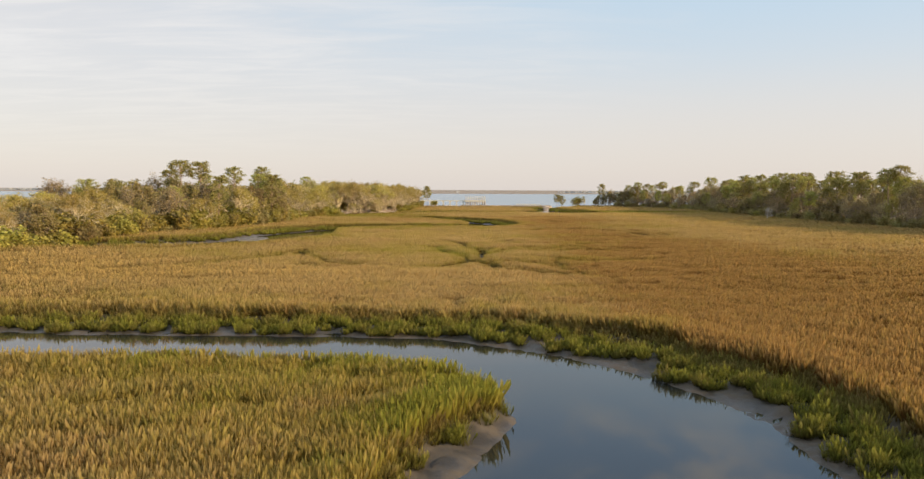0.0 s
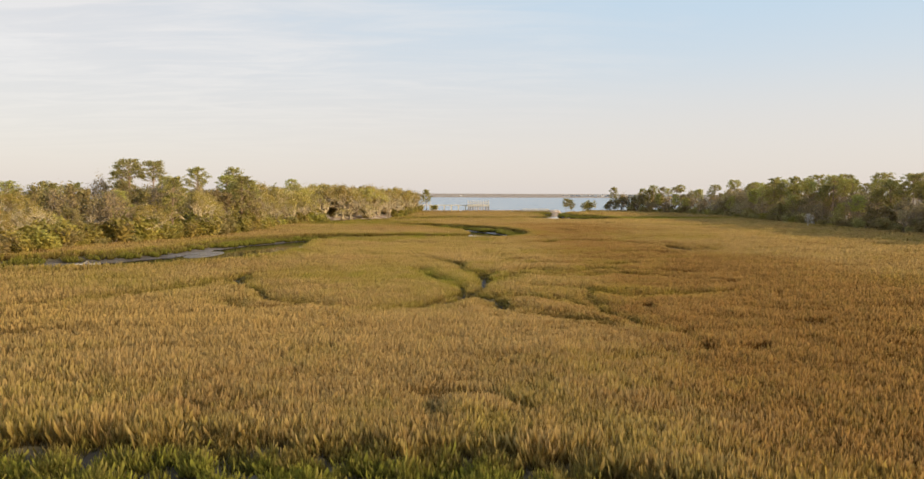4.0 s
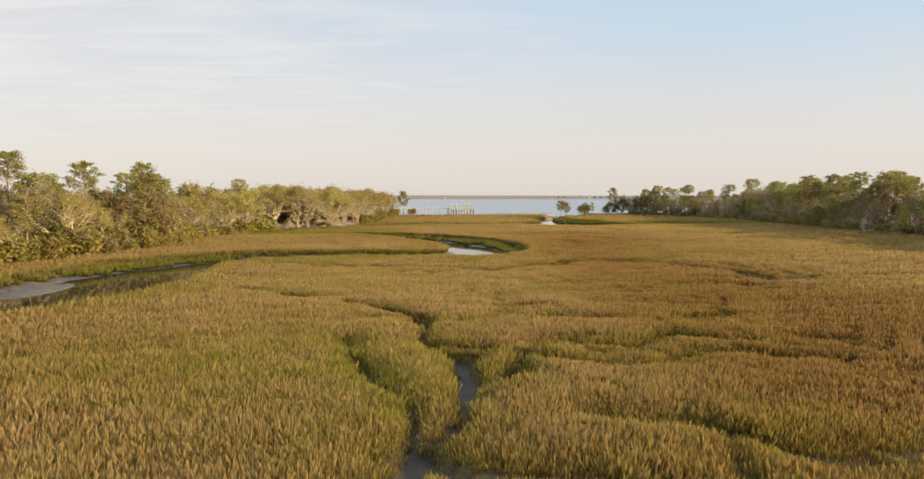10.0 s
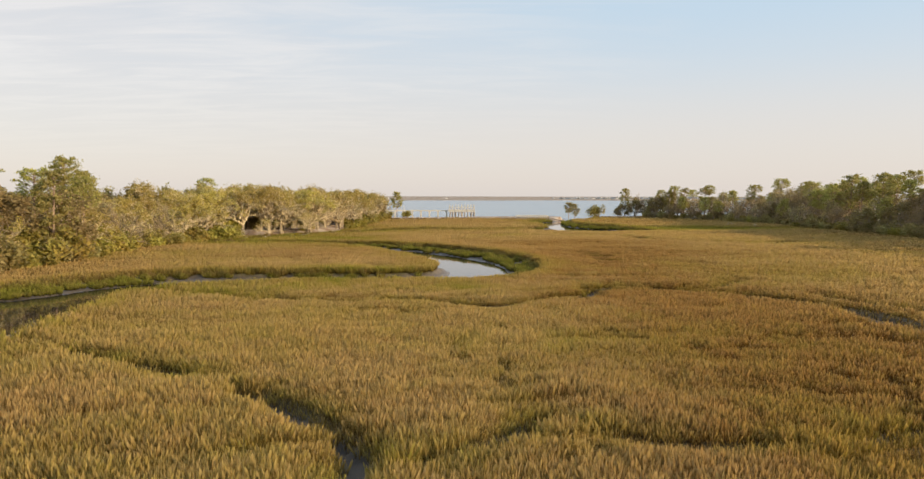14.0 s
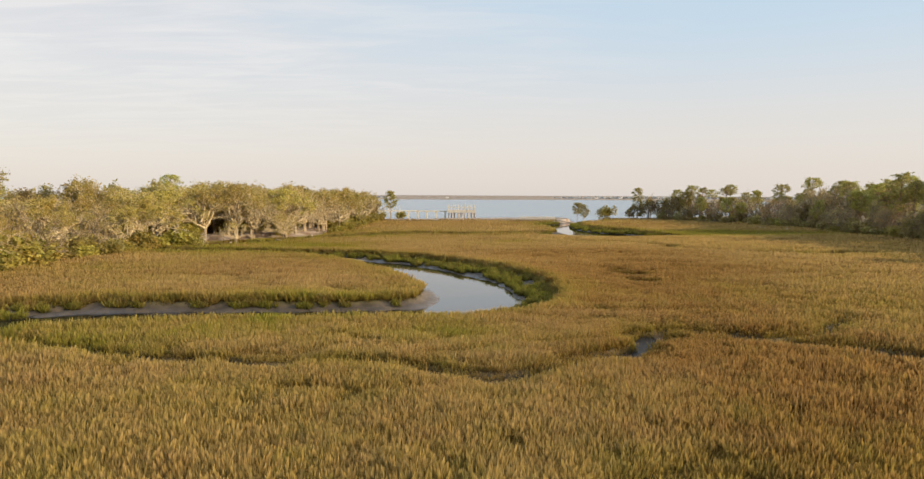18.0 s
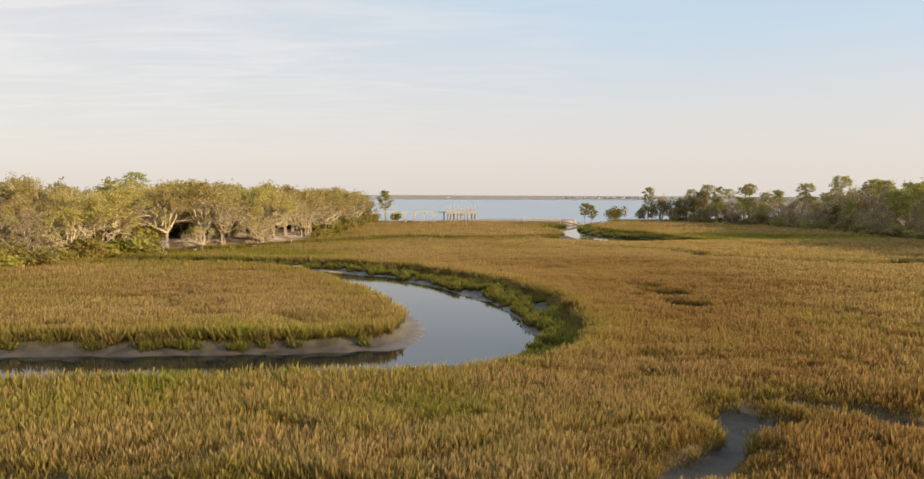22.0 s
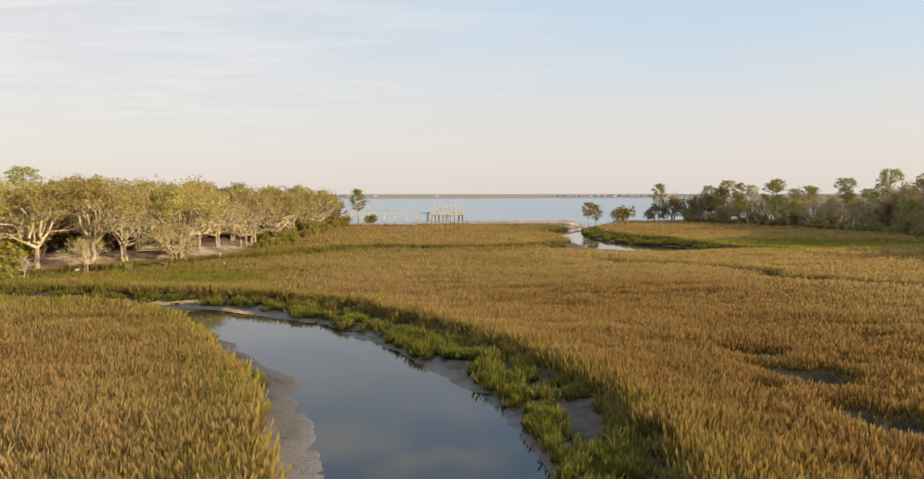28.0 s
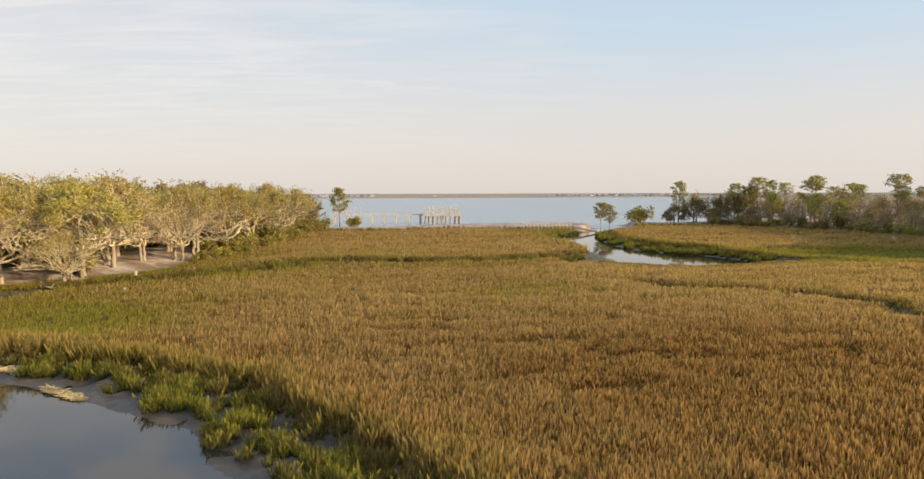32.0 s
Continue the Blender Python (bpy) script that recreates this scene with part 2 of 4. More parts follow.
PALE_BARK = bark_material("pale_oak_bark", (0.46, 0.365, 0.215, 1), (0.72, 0.59, 0.38, 1))
GREY_BARK = bark_material("grey_bark", (0.22, 0.165, 0.105, 1), (0.38, 0.30, 0.20, 1))
# trunks take a darker copy of the oak bark, for crown shade
TRUNK_BARK = bark_material("shaded_oak_bark", (0.24, 0.185, 0.12, 1), (0.46, 0.375, 0.26, 1))
PINE_BARK = bark_material("pine_bark", (0.20, 0.13, 0.085, 1), (0.40, 0.29, 0.20, 1), 4.0)
PALE_WOOD = wood_material("weathered_pale_wood", (0.46, 0.40, 0.31, 1), (0.66, 0.60, 0.50, 1))
GREY_WOOD = wood_material("weathered_grey_wood", (0.25, 0.20, 0.155, 1), (0.42, 0.36, 0.29, 1))
DRIFT = bark_material("bleached_driftwood", (0.42, 0.35, 0.27, 1), (0.62, 0.55, 0.46, 1))


# ---- mesh helpers ----
def poly_mesh(name, verts, faces, mat, smooth=False, attrs=None):
    """A mesh from numpy arrays; faces is an (n, k) array of indices."""
    verts = np.asarray(verts, np.float32).reshape(-1, 3)
    faces = np.asarray(faces, np.int32)
    n, k = faces.shape
    me = bpy.data.meshes.new(name)
    me.vertices.add(len(verts))
    me.vertices.foreach_set("co", verts.ravel())
    me.loops.add(n * k)
    me.loops.foreach_set("vertex_index", faces.ravel())
    me.polygons.add(n)
    me.polygons.foreach_set("loop_start", np.arange(0, n * k, k, dtype=np.int32))
    if smooth:
        me.polygons.foreach_set("use_smooth", np.ones(n, bool))
    for key, val in (attrs or {}).items():
        a = me.attributes.new(key, "FLOAT", "POINT")
        a.data.foreach_set("value", np.asarray(val, np.float32))
    me.materials.append(mat)
    me.update(calc_edges=True)
    return me


def part(name, me, parent, label="", at=None):
    ob = new(name, me)
    ob.parent = parent
    if at is not None:
        ob.matrix_basis = at
    if label:
        tagged(ob, label)
    return ob


def thing(name, label, category, group="", m=None):
    ob = new(name)
    ob.empty_display_size = 0.2
    if m is not None:
        ob.matrix_basis = m
    return tagged(ob, label, category, group)


def tube(points, radii, sides, base):
    """Verts and quad faces of a bent tapering tube."""
    pts, rad = np.asarray(points, float), np.asarray(radii, float)
    n = len(pts)
    d = np.gradient(pts, axis=0)
    d /= np.linalg.norm(d, axis=1)[:, None] + 1e-9
    ref = np.where(np.abs(d[:, 2:3]) > 0.9, [[1.0, 0, 0]], [[0, 0, 1.0]])
    u = np.cross(d, ref)
    u /= np.linalg.norm(u, axis=1)[:, None] + 1e-9
    v = np.cross(d, u)
    a = np.arange(sides) * 2 * math.pi / sides
    ring = u[:, None] * np.cos(a)[None, :, None] + v[:, None] * np.sin(a)[None, :, None]
    vs = (pts[:, None] + ring * rad[:, None, None]).reshape(-1, 3)
    i, j = np.meshgrid(np.arange(n - 1), np.arange(sides), indexing="ij")
    j2 = (j + 1) % sides
    f = np.stack([i * sides + j, i * sides + j2, (i + 1) * sides + j2, (i + 1) * sides + j], -1).reshape(-1, 4)
    return vs, f + base


class Tubes:
    def __init__(self):
        self.v, self.f, self.n = [], [], 0

    def add(self, pts, rad, sides=5):
        v, f = tube(pts, rad, sides, self.n)
        self.v.append(v), self.f.append(f)
        self.n += len(v)

    def mesh(self, name, mat):
        return poly_mesh(name, np.concatenate(self.v), np.concatenate(self.f), mat, True)


def box(bm, cx, cy, cz, sx, sy, sz, bev=0.0, rot=None):
    r = bmesh.ops.create_cube(bm, size=1.0)["verts"]
    mat = Matrix.Translation((cx, cy, cz)) @ (rot or Matrix()) @ Matrix.Diagonal((sx, sy, sz, 1))
    bmesh.ops.transform(bm, matrix=mat, verts=r)
    if bev:
        es = list({e for v in r for e in v.link_edges})
        bmesh.ops.bevel(bm, geom=es, offset=bev, segments=1, affect="EDGES")


def bm_mesh(name, bm, mat):
    me = bpy.data.meshes.new(name)
    bm.to_mesh(me)
    bm.free()
    me.materials.append(mat)
    return me


# ---- plan of the marsh: creeks, gullies, shore ----
MUD, TIDE = -0.8, -1.6      # marsh floor and water level; the grass tops lie about z = 0
# x, y, half width of the water, bank width to the left and right of its run
CREEK_SOUTH = [(-110, 45, 4.5, 5, 3), (-70, 48, 4.8, 5, 3), (-38, 50, 4.9, 5.2, 3), (-18, 50.2, 4.6, 5, 3), (-7, 49.8, 4.7, 5, 2.6),
               (0, 47.2, 5.0, 7, 1.8), (5, 42.5, 5.6, 8, 0.8), (8.2, 37, 6.1, 7, 0.9), (8.6, 32, 6.8, 7, 1.8), (7.2, 25, 7.4, 6, 3),
               (3, 12, 7.5, 5, 3), (-8, -14, 8, 5, 3), (-25, -60, 8, 5, 3)]
CREEK_NORTH = [(-92, 268, 0.8, 3, 3), (-60, 264, 1.1, 3.5, 2.5), (-38, 260.5, 1.5, 4, 2), (-26, 257.8, 1.9, 4, 2), (-17.5, 254.4, 2.6, 4.5, 2),
               (-9, 247.2, 4.2, 6.2, 2.4), (-3, 239.4, 4.7, 6.5, 2.8), (1.7, 232, 4.7, 7, 3.2), (5.2, 225, 4.7, 7, 3.4), (7.2, 218, 4.6, 6.6, 3.2), (8.2, 211, 4.3, 6.2, 2.8),
               (7.8, 204, 4.9, 5.2, 2.4), (4, 198.4, 4.5, 3.3, 2.4), (-4, 196.2, 4.5, 2.4, 1.7), (-14, 195.4, 4.7, 2.4, 1.8), (-25, 195, 4.9, 3, 1.9),
               (-34, 191.5, 4.8, 3, 4), (-40, 182, 5.5, 3, 5), (-42.5, 170, 7.6, 4.5, 4), (-43.5, 158, 8.4, 5.5, 3.5), (-48, 146, 8, 7.5, 3.5),
               (-58, 137, 6, 7.5, 4), (-72, 131, 4, 6, 4), (-95, 124, 2.5, 3, 4)]
CREEK_MOUTH = [(66, 460, 7, 5, 5), (64, 432, 4, 5, 5), (52, 408, 3.0, 5, 4), (45, 390, 5.0, 5, 3), (43, 374, 5.6, 5, 3), (44, 358, 4.6, 7, 3),
               (46.5, 345, 6.0, 8.5, 4), (50, 334.5, 10.5, 8.5, 5.5), (55.5, 330, 9.0, 8.5, 6), (61, 327.5, 3.8, 6.5, 5), (67.5, 325.5, 0.4, 3, 2)]
CREEK_SIDE = [(40, 330, 0.9, 1.4, 5), (26, 323, 0.9, 1.4, 6), (6, 319, 0.9, 1.4, 6), (-9, 319, 1.0, 1.6, 6), (-17, 309, 1.1, 1.8, 6),
              (-30, 296, 1.4, 2.5, 5), (-41, 285, 1.5, 3, 4), (-56, 273, 1.0, 3, 3), (-80, 266, 0.6, 2, 2)]
# gullies: x, y, half width
GULLIES = [
    [(-34, 158, .3), (-20, 149.6, .3), (-12.7, 145.3, .35), (-6.7, 141.7, .4), (-2.4, 136.5, .45), (-0.1, 131.9, .5), (.6, 128.2, .55), (.5, 124, .5),
     (3, 119.5, .5), (3.6, 113, .5), (3.2, 106.3, .6), (.8, 102.8, .7), (.2, 99.5, .7), (-3, 94.8, .6), (-9.6, 91.7, .4), (-13.8, 94.6, .3),
     (-19.4, 99, .3), (-23.9, 105.9, .35), (-28, 117, .2)],
    [(0.8, 102.8, .4), (3.9, 99, .4), (5.3, 93.3, .5), (7.6, 90.5, .3), (13, 88, .15)],
    [(3.6, 112, .3), (5.6, 113, .3), (7.4, 118.9, .4), (8.5, 120.5, .15)],
    [(.4, 129.9, .3), (3, 131.8, .3), (7.2, 134.3, .35), (9.6, 137.1, .3), (13.5, 133.9, .3), (17.9, 133.3, .25), (26, 135, .15)],
    [(9.2, 122.6, .25), (11.8, 123.5, .3), (14.8, 123.1, .3), (19.1, 126.4, .5), (20.5, 126.1, .45), (23.2, 123.7, .3), (31, 121, .2)],
    [(6.5, 113.9, .4), (7.7, 119.9, .35), (12, 123, .2)],
    [(10, 107, .2), (14, 105.6, .35), (16.3, 103.3, .45), (17.9, 101.6, .5), (20.1, 101.9, .4), (22.5, 102.5, .3), (30, 105, .2)],
    [(-4.6, 123.7, .45), (-3.6, 119, .3), (-2.5, 114.1, .4), (0.3, 108.5, .45), (0.5, 103, .4)],
    [(4, 100.9, .2), (11.2, 97.4, .25), (15.7, 89.6, .3), (16.6, 83.8, .15)],
    [(-23.1, 96.5, .35), (-19, 92.5, .3), (-14.5, 95, .25)],
    [(1.5, 124, .2), (9, 119, .2), (17, 118, .45), (19, 121, .35), (27, 119, .2)],
    [(62, 166, .5), (51.9, 164.6, .6), (45, 160.8, 1.2), (43.5, 167.8, .9), (40.3, 174.6, .7), (34, 180, .7), (28.9, 182.8, .8), (24.2, 185.2, .5), (22.7, 184.6, .35),
     (21.4, 182.8, 1.5), (20, 180.6, .5), (17.5, 177, .55), (13.9, 174.1, .8), (8.1, 171.3, .9), (1.3, 174.4, .6), (-9, 174.5, .5), (-18.2, 177, .5), (-30, 182, .5)],
    [(46, 177.6, .3), (47.4, 172.4, .35), (50, 167, .3)],
    [(31, 183, .2), (36, 184.6, .2), (40.9, 189.4, .2)],
    [(27.9, 232, .4), (29.2, 231.0, .8), (30.4, 231.3, .3)],
    [(29.4, 226.6, .5), (30.6, 225.6, 1.0), (31.8, 225.8, .4)],
    [(28.4, 219.4, .5), (29.4, 218.0, 1.8), (30.6, 217.6, 1.2), (31.4, 218.4, .3)],
    [(33.1, 296.8, .6), (38.6, 289.7, .7), (44.1, 290, .6), (50.2, 283.9, .8), (52.7, 278.1, .7), (53, 271.8, .8), (71, 262, .6), (90, 262, .4)],
    [(-50, 88, .2), (-38, 97, .25), (-30, 108, .25), (-27, 119, .2)],
]
EDGE_WEST = [(-96, 60), (-86, 100), (-80, 125), (-77, 150), (-72, 172), (-61, 190), (-58, 212), (-59, 236), (-57, 258), (-54, 278), (-44, 293),
             (-36, 304), (-32, 316), (-28, 336), (-26, 366), (-25, 408), (-26, 424)]
EDGE_EAST = [(150, 90), (138, 150), (131, 195), (126, 250), (125, 310), (127, 368), (121, 397), (108, 420), (90, 450), (84, 458)]


def spline(rows, step=1.5):
    """Rows of numbers, smoothed through (Catmull-Rom on the first two columns and the rest alike)."""
    a = np.array(rows, float)
    a = np.vstack([2 * a[0] - a[1], a, 2 * a[-1] - a[-2]])
    out = []
    for i in range(1, len(a) - 2):
        p0, p1, p2, p3 = a[i - 1:i + 3]
        n = max(2, int(np.linalg.norm(p2[:2] - p1[:2]) / step))
        for t in np.arange(n) / n:
            out.append(0.5 * (2 * p1 + (p2 - p0) * t + (2 * p0 - 5 * p1 + 4 * p2 - p3) * t * t + (3 * p1 - p0 - 3 * p2 + p3) * t ** 3))
    out.append(a[-2])
    return np.array(out)


TABLES = {}


def noise_table(seed):
    if seed not in TABLES:
        TABLES[seed] = (np.random.RandomState(seed).rand(256, 256) * 2 - 1).astype(np.float32)
    return TABLES[seed]


def field_noise(x, y, scale, seed, octaves=3):
    """Smooth value noise, about -1 to 1, on numpy arrays."""
    total, amp, norm = np.zeros(np.shape(x)), 1.0, 0.0
    for o in range(octaves):
        tab = noise_table(seed + 17 * o)
        u, v = x / scale * 2 ** o + 100.3, y / scale * 2 ** o + 57.7
        i, j = np.floor(u).astype(int), np.floor(v).astype(int)
        fu, fv = u - i, v - j
        fu, fv = fu * fu * (3 - 2 * fu), fv * fv * (3 - 2 * fv)
        g = lambda a, b: tab[(i + a) % 256, (j + b) % 256]
        total += amp * ((g(0, 0) * (1 - fu) + g(1, 0) * fu) * (1 - fv) + (g(0, 1) * (1 - fu) + g(1, 1) * fu) * fv)
        norm += amp
        amp *= 0.5
    return total / norm * 1.5


CELL, X0, Y0, NX, NY = 0.4, -120.0, -20.0, 700, 1225
gx, gy = np.meshgrid(X0 + CELL * np.arange(NX), Y0 + CELL * np.arange(NY), indexing="ij")
wob_x, wob_y = field_noise(gx, gy, 6, 5) * 0.7, field_noise(gx, gy, 6, 9) * 0.7
gap_n = np.clip(0.62 + 0.75 * field_noise(gx, gy, 4.5, 81, 2), 0.12, 1.5)
gap_n = np.where(gy > 155, np.maximum(gap_n, 0.62), gap_n)
fine_x, fine_y = field_noise(gx, gy, 1.6, 6, 2) * 0.16, field_noise(gx, gy, 1.6, 7, 2) * 0.16
plan_u = np.full((NX, NY), 9.0)       # 0 at the water's edge, 1 at the marsh's edge
plan_e = np.full((NX, NY), 99.0)      # metres from the water's edge
plan_bank = np.full((NX, NY), 1.0)    # width of the bank


def carve(rows, wobble):
    """Lay a channel into the plan."""
    s = spline(rows)
    best = np.full((NX, NY), 1e6)
    eb, ub, bb = plan_e.copy(), plan_u.copy(), plan_bank.copy()
    for p, q in zip(s[:-1], s[1:]):
        r = 26 if len(p) > 3 else 5
        i0, i1 = (int((min(p[0], q[0]) - r - X0) / CELL), int((max(p[0], q[0]) + r - X0) / CELL) + 1)
        j0, j1 = (int((min(p[1], q[1]) - r - Y0) / CELL), int((max(p[1], q[1]) + r - Y0) / CELL) + 1)
        i0, j0, i1, j1 = max(i0, 0), max(j0, 0), min(i1, NX), min(j1, NY)
        if i0 >= i1 or j0 >= j1:
            continue
        w = (slice(i0, i1), slice(j0, j1))
        x, y = gx[w] + wobble * (wob_x[w] + fine_x[w]), gy[w] + wobble * (wob_y[w] + fine_y[w])
        d = q[:2] - p[:2]
        t = np.clip(((x - p[0]) * d[0] + (y - p[1]) * d[1]) / (d @ d), 0, 1)
        dist = np.hypot(x - p[0] - t * d[0], y - p[1] - t * d[1])
        left = d[0] * (y - p[1]) - d[1] * (x - p[0]) > 0
        hw = (p[2] + t * (q[2] - p[2])) * (1.0 if len(p) > 3 else gap_n[w])
        if len(p) > 3:
            bw = np.where(left, p[3] + t * (q[3] - p[3]), p[4] + t * (q[4] - p[4]))
        else:
            bw = 0.35 + 0.4 * hw
        nearer = dist < best[w]
        best[w] = np.where(nearer, dist, best[w])
        e = dist - hw
        u = e / bw
        eb[w] = np.where(nearer, e, eb[w])
        ub[w] = np.where(nearer, u, ub[w])
        bb[w] = np.where(nearer, bw, bb[w])
    take = ub < plan_u
    plan_u[take], plan_e[take], plan_bank[take] = ub[take], eb[take], bb[take]


for rows in (CREEK_SOUTH, CREEK_NORTH, CREEK_MOUTH, CREEK_SIDE):
    carve(rows, 1.0)
wide_u, wide_e, wide_bank = plan_u.copy(), plan_e.copy(), plan_bank.copy()
for rows in GULLIES:
    carve([(x, y, w * (1.7 if y > 155 else 1.0)) for x, y, w in rows], 1.15)


def polyline_side(line, x, y):
    """The line's x at each y (lines run northward)."""
    a = np.array(line, float)
    return np.interp(y, a[:, 1], a[:, 0])


def shore_y(x):
    return 424 + 0.0028 * np.maximum(x, 0) ** 2 + 0.02 * np.maximum(-x - 40, 0) + 2.5 * np.sin(x * 0.11)


def sample(grid, x, y, outside):
    u, v = (np.asarray(x) - X0) / CELL, (np.asarray(y) - Y0) / CELL
    i, j = np.clip(np.floor(u).astype(int), 0, NX - 2), np.clip(np.floor(v).astype(int), 0, NY - 2)
    fu, fv = np.clip(u - i, 0, 1), np.clip(v - j, 0, 1)
    g = (grid[i, j] * (1 - fu) + grid[i + 1, j] * fu) * (1 - fv) + (grid[i, j + 1] * (1 - fu) + grid[i + 1, j + 1] * fu) * fv
    return np.where((u < 0) | (v < 0) | (u > NX - 1) | (v > NY - 1), outside, g)


def west_in(x, y):
    """Metres into the western wood (negative: marsh)."""
    return polyline_side(EDGE_WEST, x, y) - x + 2.0 * field_noise(x, y, 14, 31)


def east_in(x, y):
    return x - polyline_side(EDGE_EAST, x, y) + 2.0 * field_noise(x, y, 14, 32)


def ground_height(x, y):
    """The height of the bare ground at any place."""
    u, e, bw = sample(plan_u, x, y, 9.0), sample(plan_e, x, y, 99.0), sample(plan_bank, x, y, 1.0)
    base = MUD + 0.06 * field_noise(x, y, 9, 21) + 0.05 * field_noise(x, y, 2.2, 22)
    rise = np.clip(np.maximum(west_in(x, y), east_in(x, y)) / 9.0, 0, 1)
    base = base + 1.25 * rise * rise * (3 - 2 * rise)
    k = np.clip(u, 0, 1)
    lip = np.clip(0.55 * k ** 0.85 + 0.45 * np.clip((k - 0.72) / 0.28, 0, 1), 0, 1)
    rough = 0.30 * field_noise(x, y, 1.2, 23) * np.clip(k * (1 - k) * 4, 0, 1) * np.clip(bw / 3.0, 0, 1)
    gully = u < sample(wide_u, x, y, 9.0) - 0.2
    foot = np.where(gully, MUD - 0.6, TIDE)
    z = foot + (base - foot) * lip + rough
    z = np.where(u < 0, foot + np.where(gully, 0.0, np.maximum(e, -3.0) * 0.35), z)
    bar = np.exp(-((x + 49) / 5) ** 2 - ((y - 159) / 12) ** 2)
    z = np.where(bar > 0.3, np.maximum(z, TIDE - 0.30 + 0.42 * bar), z)
    # the beach and the floor of the bay
    s = shore_y(x) - y
    berm = np.clip((s - 8) / 7, 0, 1)
    reach = 14 + 26 * np.exp(-((x - 40) / 30) ** 2)
    beach = np.minimum(TIDE + (s + reach) * 0.11, 0.12 + 0.012 * s) * (1 - berm) + z * berm
    beach = np.maximum(beach, -4.0)
    z = np.where((s < 18) & (u > 0.6), beach, np.where(s < -10, np.minimum(z, TIDE + np.maximum(s + reach, -20) * 0.11), z))
    far = y > 1500
    z = np.where(far, np.clip((y - 1750 - 160 * field_noise(x, y * 0, 700, 41)) * 0.02, -4, 0.4), z)
    return z


def wet_of(x, y):
    u = sample(plan_u, x, y, 9.0)
    return np.clip((1.02 - u) / 0.2, 0, 1)


def sand_of(x, y):
    s = shore_y(x) - y
    beach = np.clip((13 - s) / 5, 0, 1)
    grove = np.clip((west_in(x, y) - 1.0) / 3, 0, 1) * np.clip((y - 262) / 14, 0, 1)
    wood = 0.35 * np.clip(np.maximum(west_in(x, y), east_in(x, y)) / 6, 0, 1)
    return np.maximum(np.maximum(beach, grove), wood) * np.where(y > 1500, 0.8, 1.0)


GREEN_SPOTS = [(-25, 273, 11, 6, 1.0), (22, 291, 7, 4, .55), (86, 324, 20, 11, .8), (-14, 268, 7, 4, .3), (0.5, 37.5, 2.5, 4, .7), (-1, 31, 4, 3, .5), (-12, 32, 12, 8, .3), (-8, 184, 30, 6, .22), (-3, 41, 5, 3, .35), (-14, 120, 12, 14, .16), (20, 104, 16, 10, .32), (-35, 90, 12, 12, .2),
               (92, 335, 26, 9, 1.3), (32, 398, 12, 6, .7), (-12, 206, 10, 6, .3), (-28, 180, 14, 5, .22), (3, 183, 12, 4, .3), (-30, 282, 18, 6, .6),
               (-46, 262, 10, 10, .5), (-5, 117, 7, 9, .1), (-34, 310, 10, 8, .6), (12, 290, 8, 6, .35), (24, 152, 16, 8, .12), (-41, 111, 13, 10, .4), (-20, 128, 14, 10, .14), (-10, 133, 12, 8, .12), (-16, 150, 18, 9, .15), (8, 122, 14, 12, .15), (-10, 162, 20, 9, .15)]
GOLD_SPOTS = [(-10, 150, 20, 16, .25), (60, 300, 40, 30, .35), (40, 350, 30, 12, .15), (-36, 86, 24, 11, .9), (6, 272, 12, 6, .3), (0, 372, 24, 14, .45), (20, 250, 30, 16, .3), (-62, 90, 20, 14, .7)]
# rusty grass patches; the right-hand ones also darken for lens falloff
RUST_SPOTS = [(-14, 29, 14, 9, .1), (-24, 236, 15, 14, .6), (64, 384, 46, 18, .7), (0, 372, 26, 16, .5), (12, 262, 40, 26, .3), (38, 62, 24, 32, 1.1), (34, 100, 16, 24, .7), (36, 138, 14, 16, .5), (34, 165, 16, 14, .4), (24, 45, 9, 12, .8), (36, 240, 18, 24, .5), (60, 90, 30, 50, .4), (22, 84, 8, 16, .5), (24, 150, 8, 14, .4), (24, 176, 8, 10, .35), (26, 215, 8, 12, .45), (30, 258, 12, 14, .3)]


# mud bars painted paler, partly for the sky's sheen on wet mud
MUD_SHEEN_SPOTS = [(-48, 161, 5, 11, 1.2), (3, 214, 4.5, 13, 1.0), (52, 334, 9, 8, .5)]


def spots(rows, x, y):
    v = np.zeros(np.shape(x))
    for cx, cy, rx, ry, a in rows:
        v += a * np.exp(-(((x - cx) / rx) ** 2 + ((y - cy) / ry) ** 2))
    return v


def gold_of(x, y):
    """Golden straw patches; grass towards the woods and the shore is paled for distant glare and haze."""
    # distance brightening put into the straw colour
    out = 0.35 * np.clip((np.abs(x - 4) - 34) / 30, 0, 1) + 0.25 * np.clip((y - 258) / 30, 0, 1)
    return np.clip(spots(GOLD_SPOTS, x, y) * (0.8 + 0.4 * field_noise(x, y, 5, 68, 2)) + out * np.clip(0.8 + 0.5 * field_noise(x, y, 12, 70, 3), 0, 1.3), 0, 1)


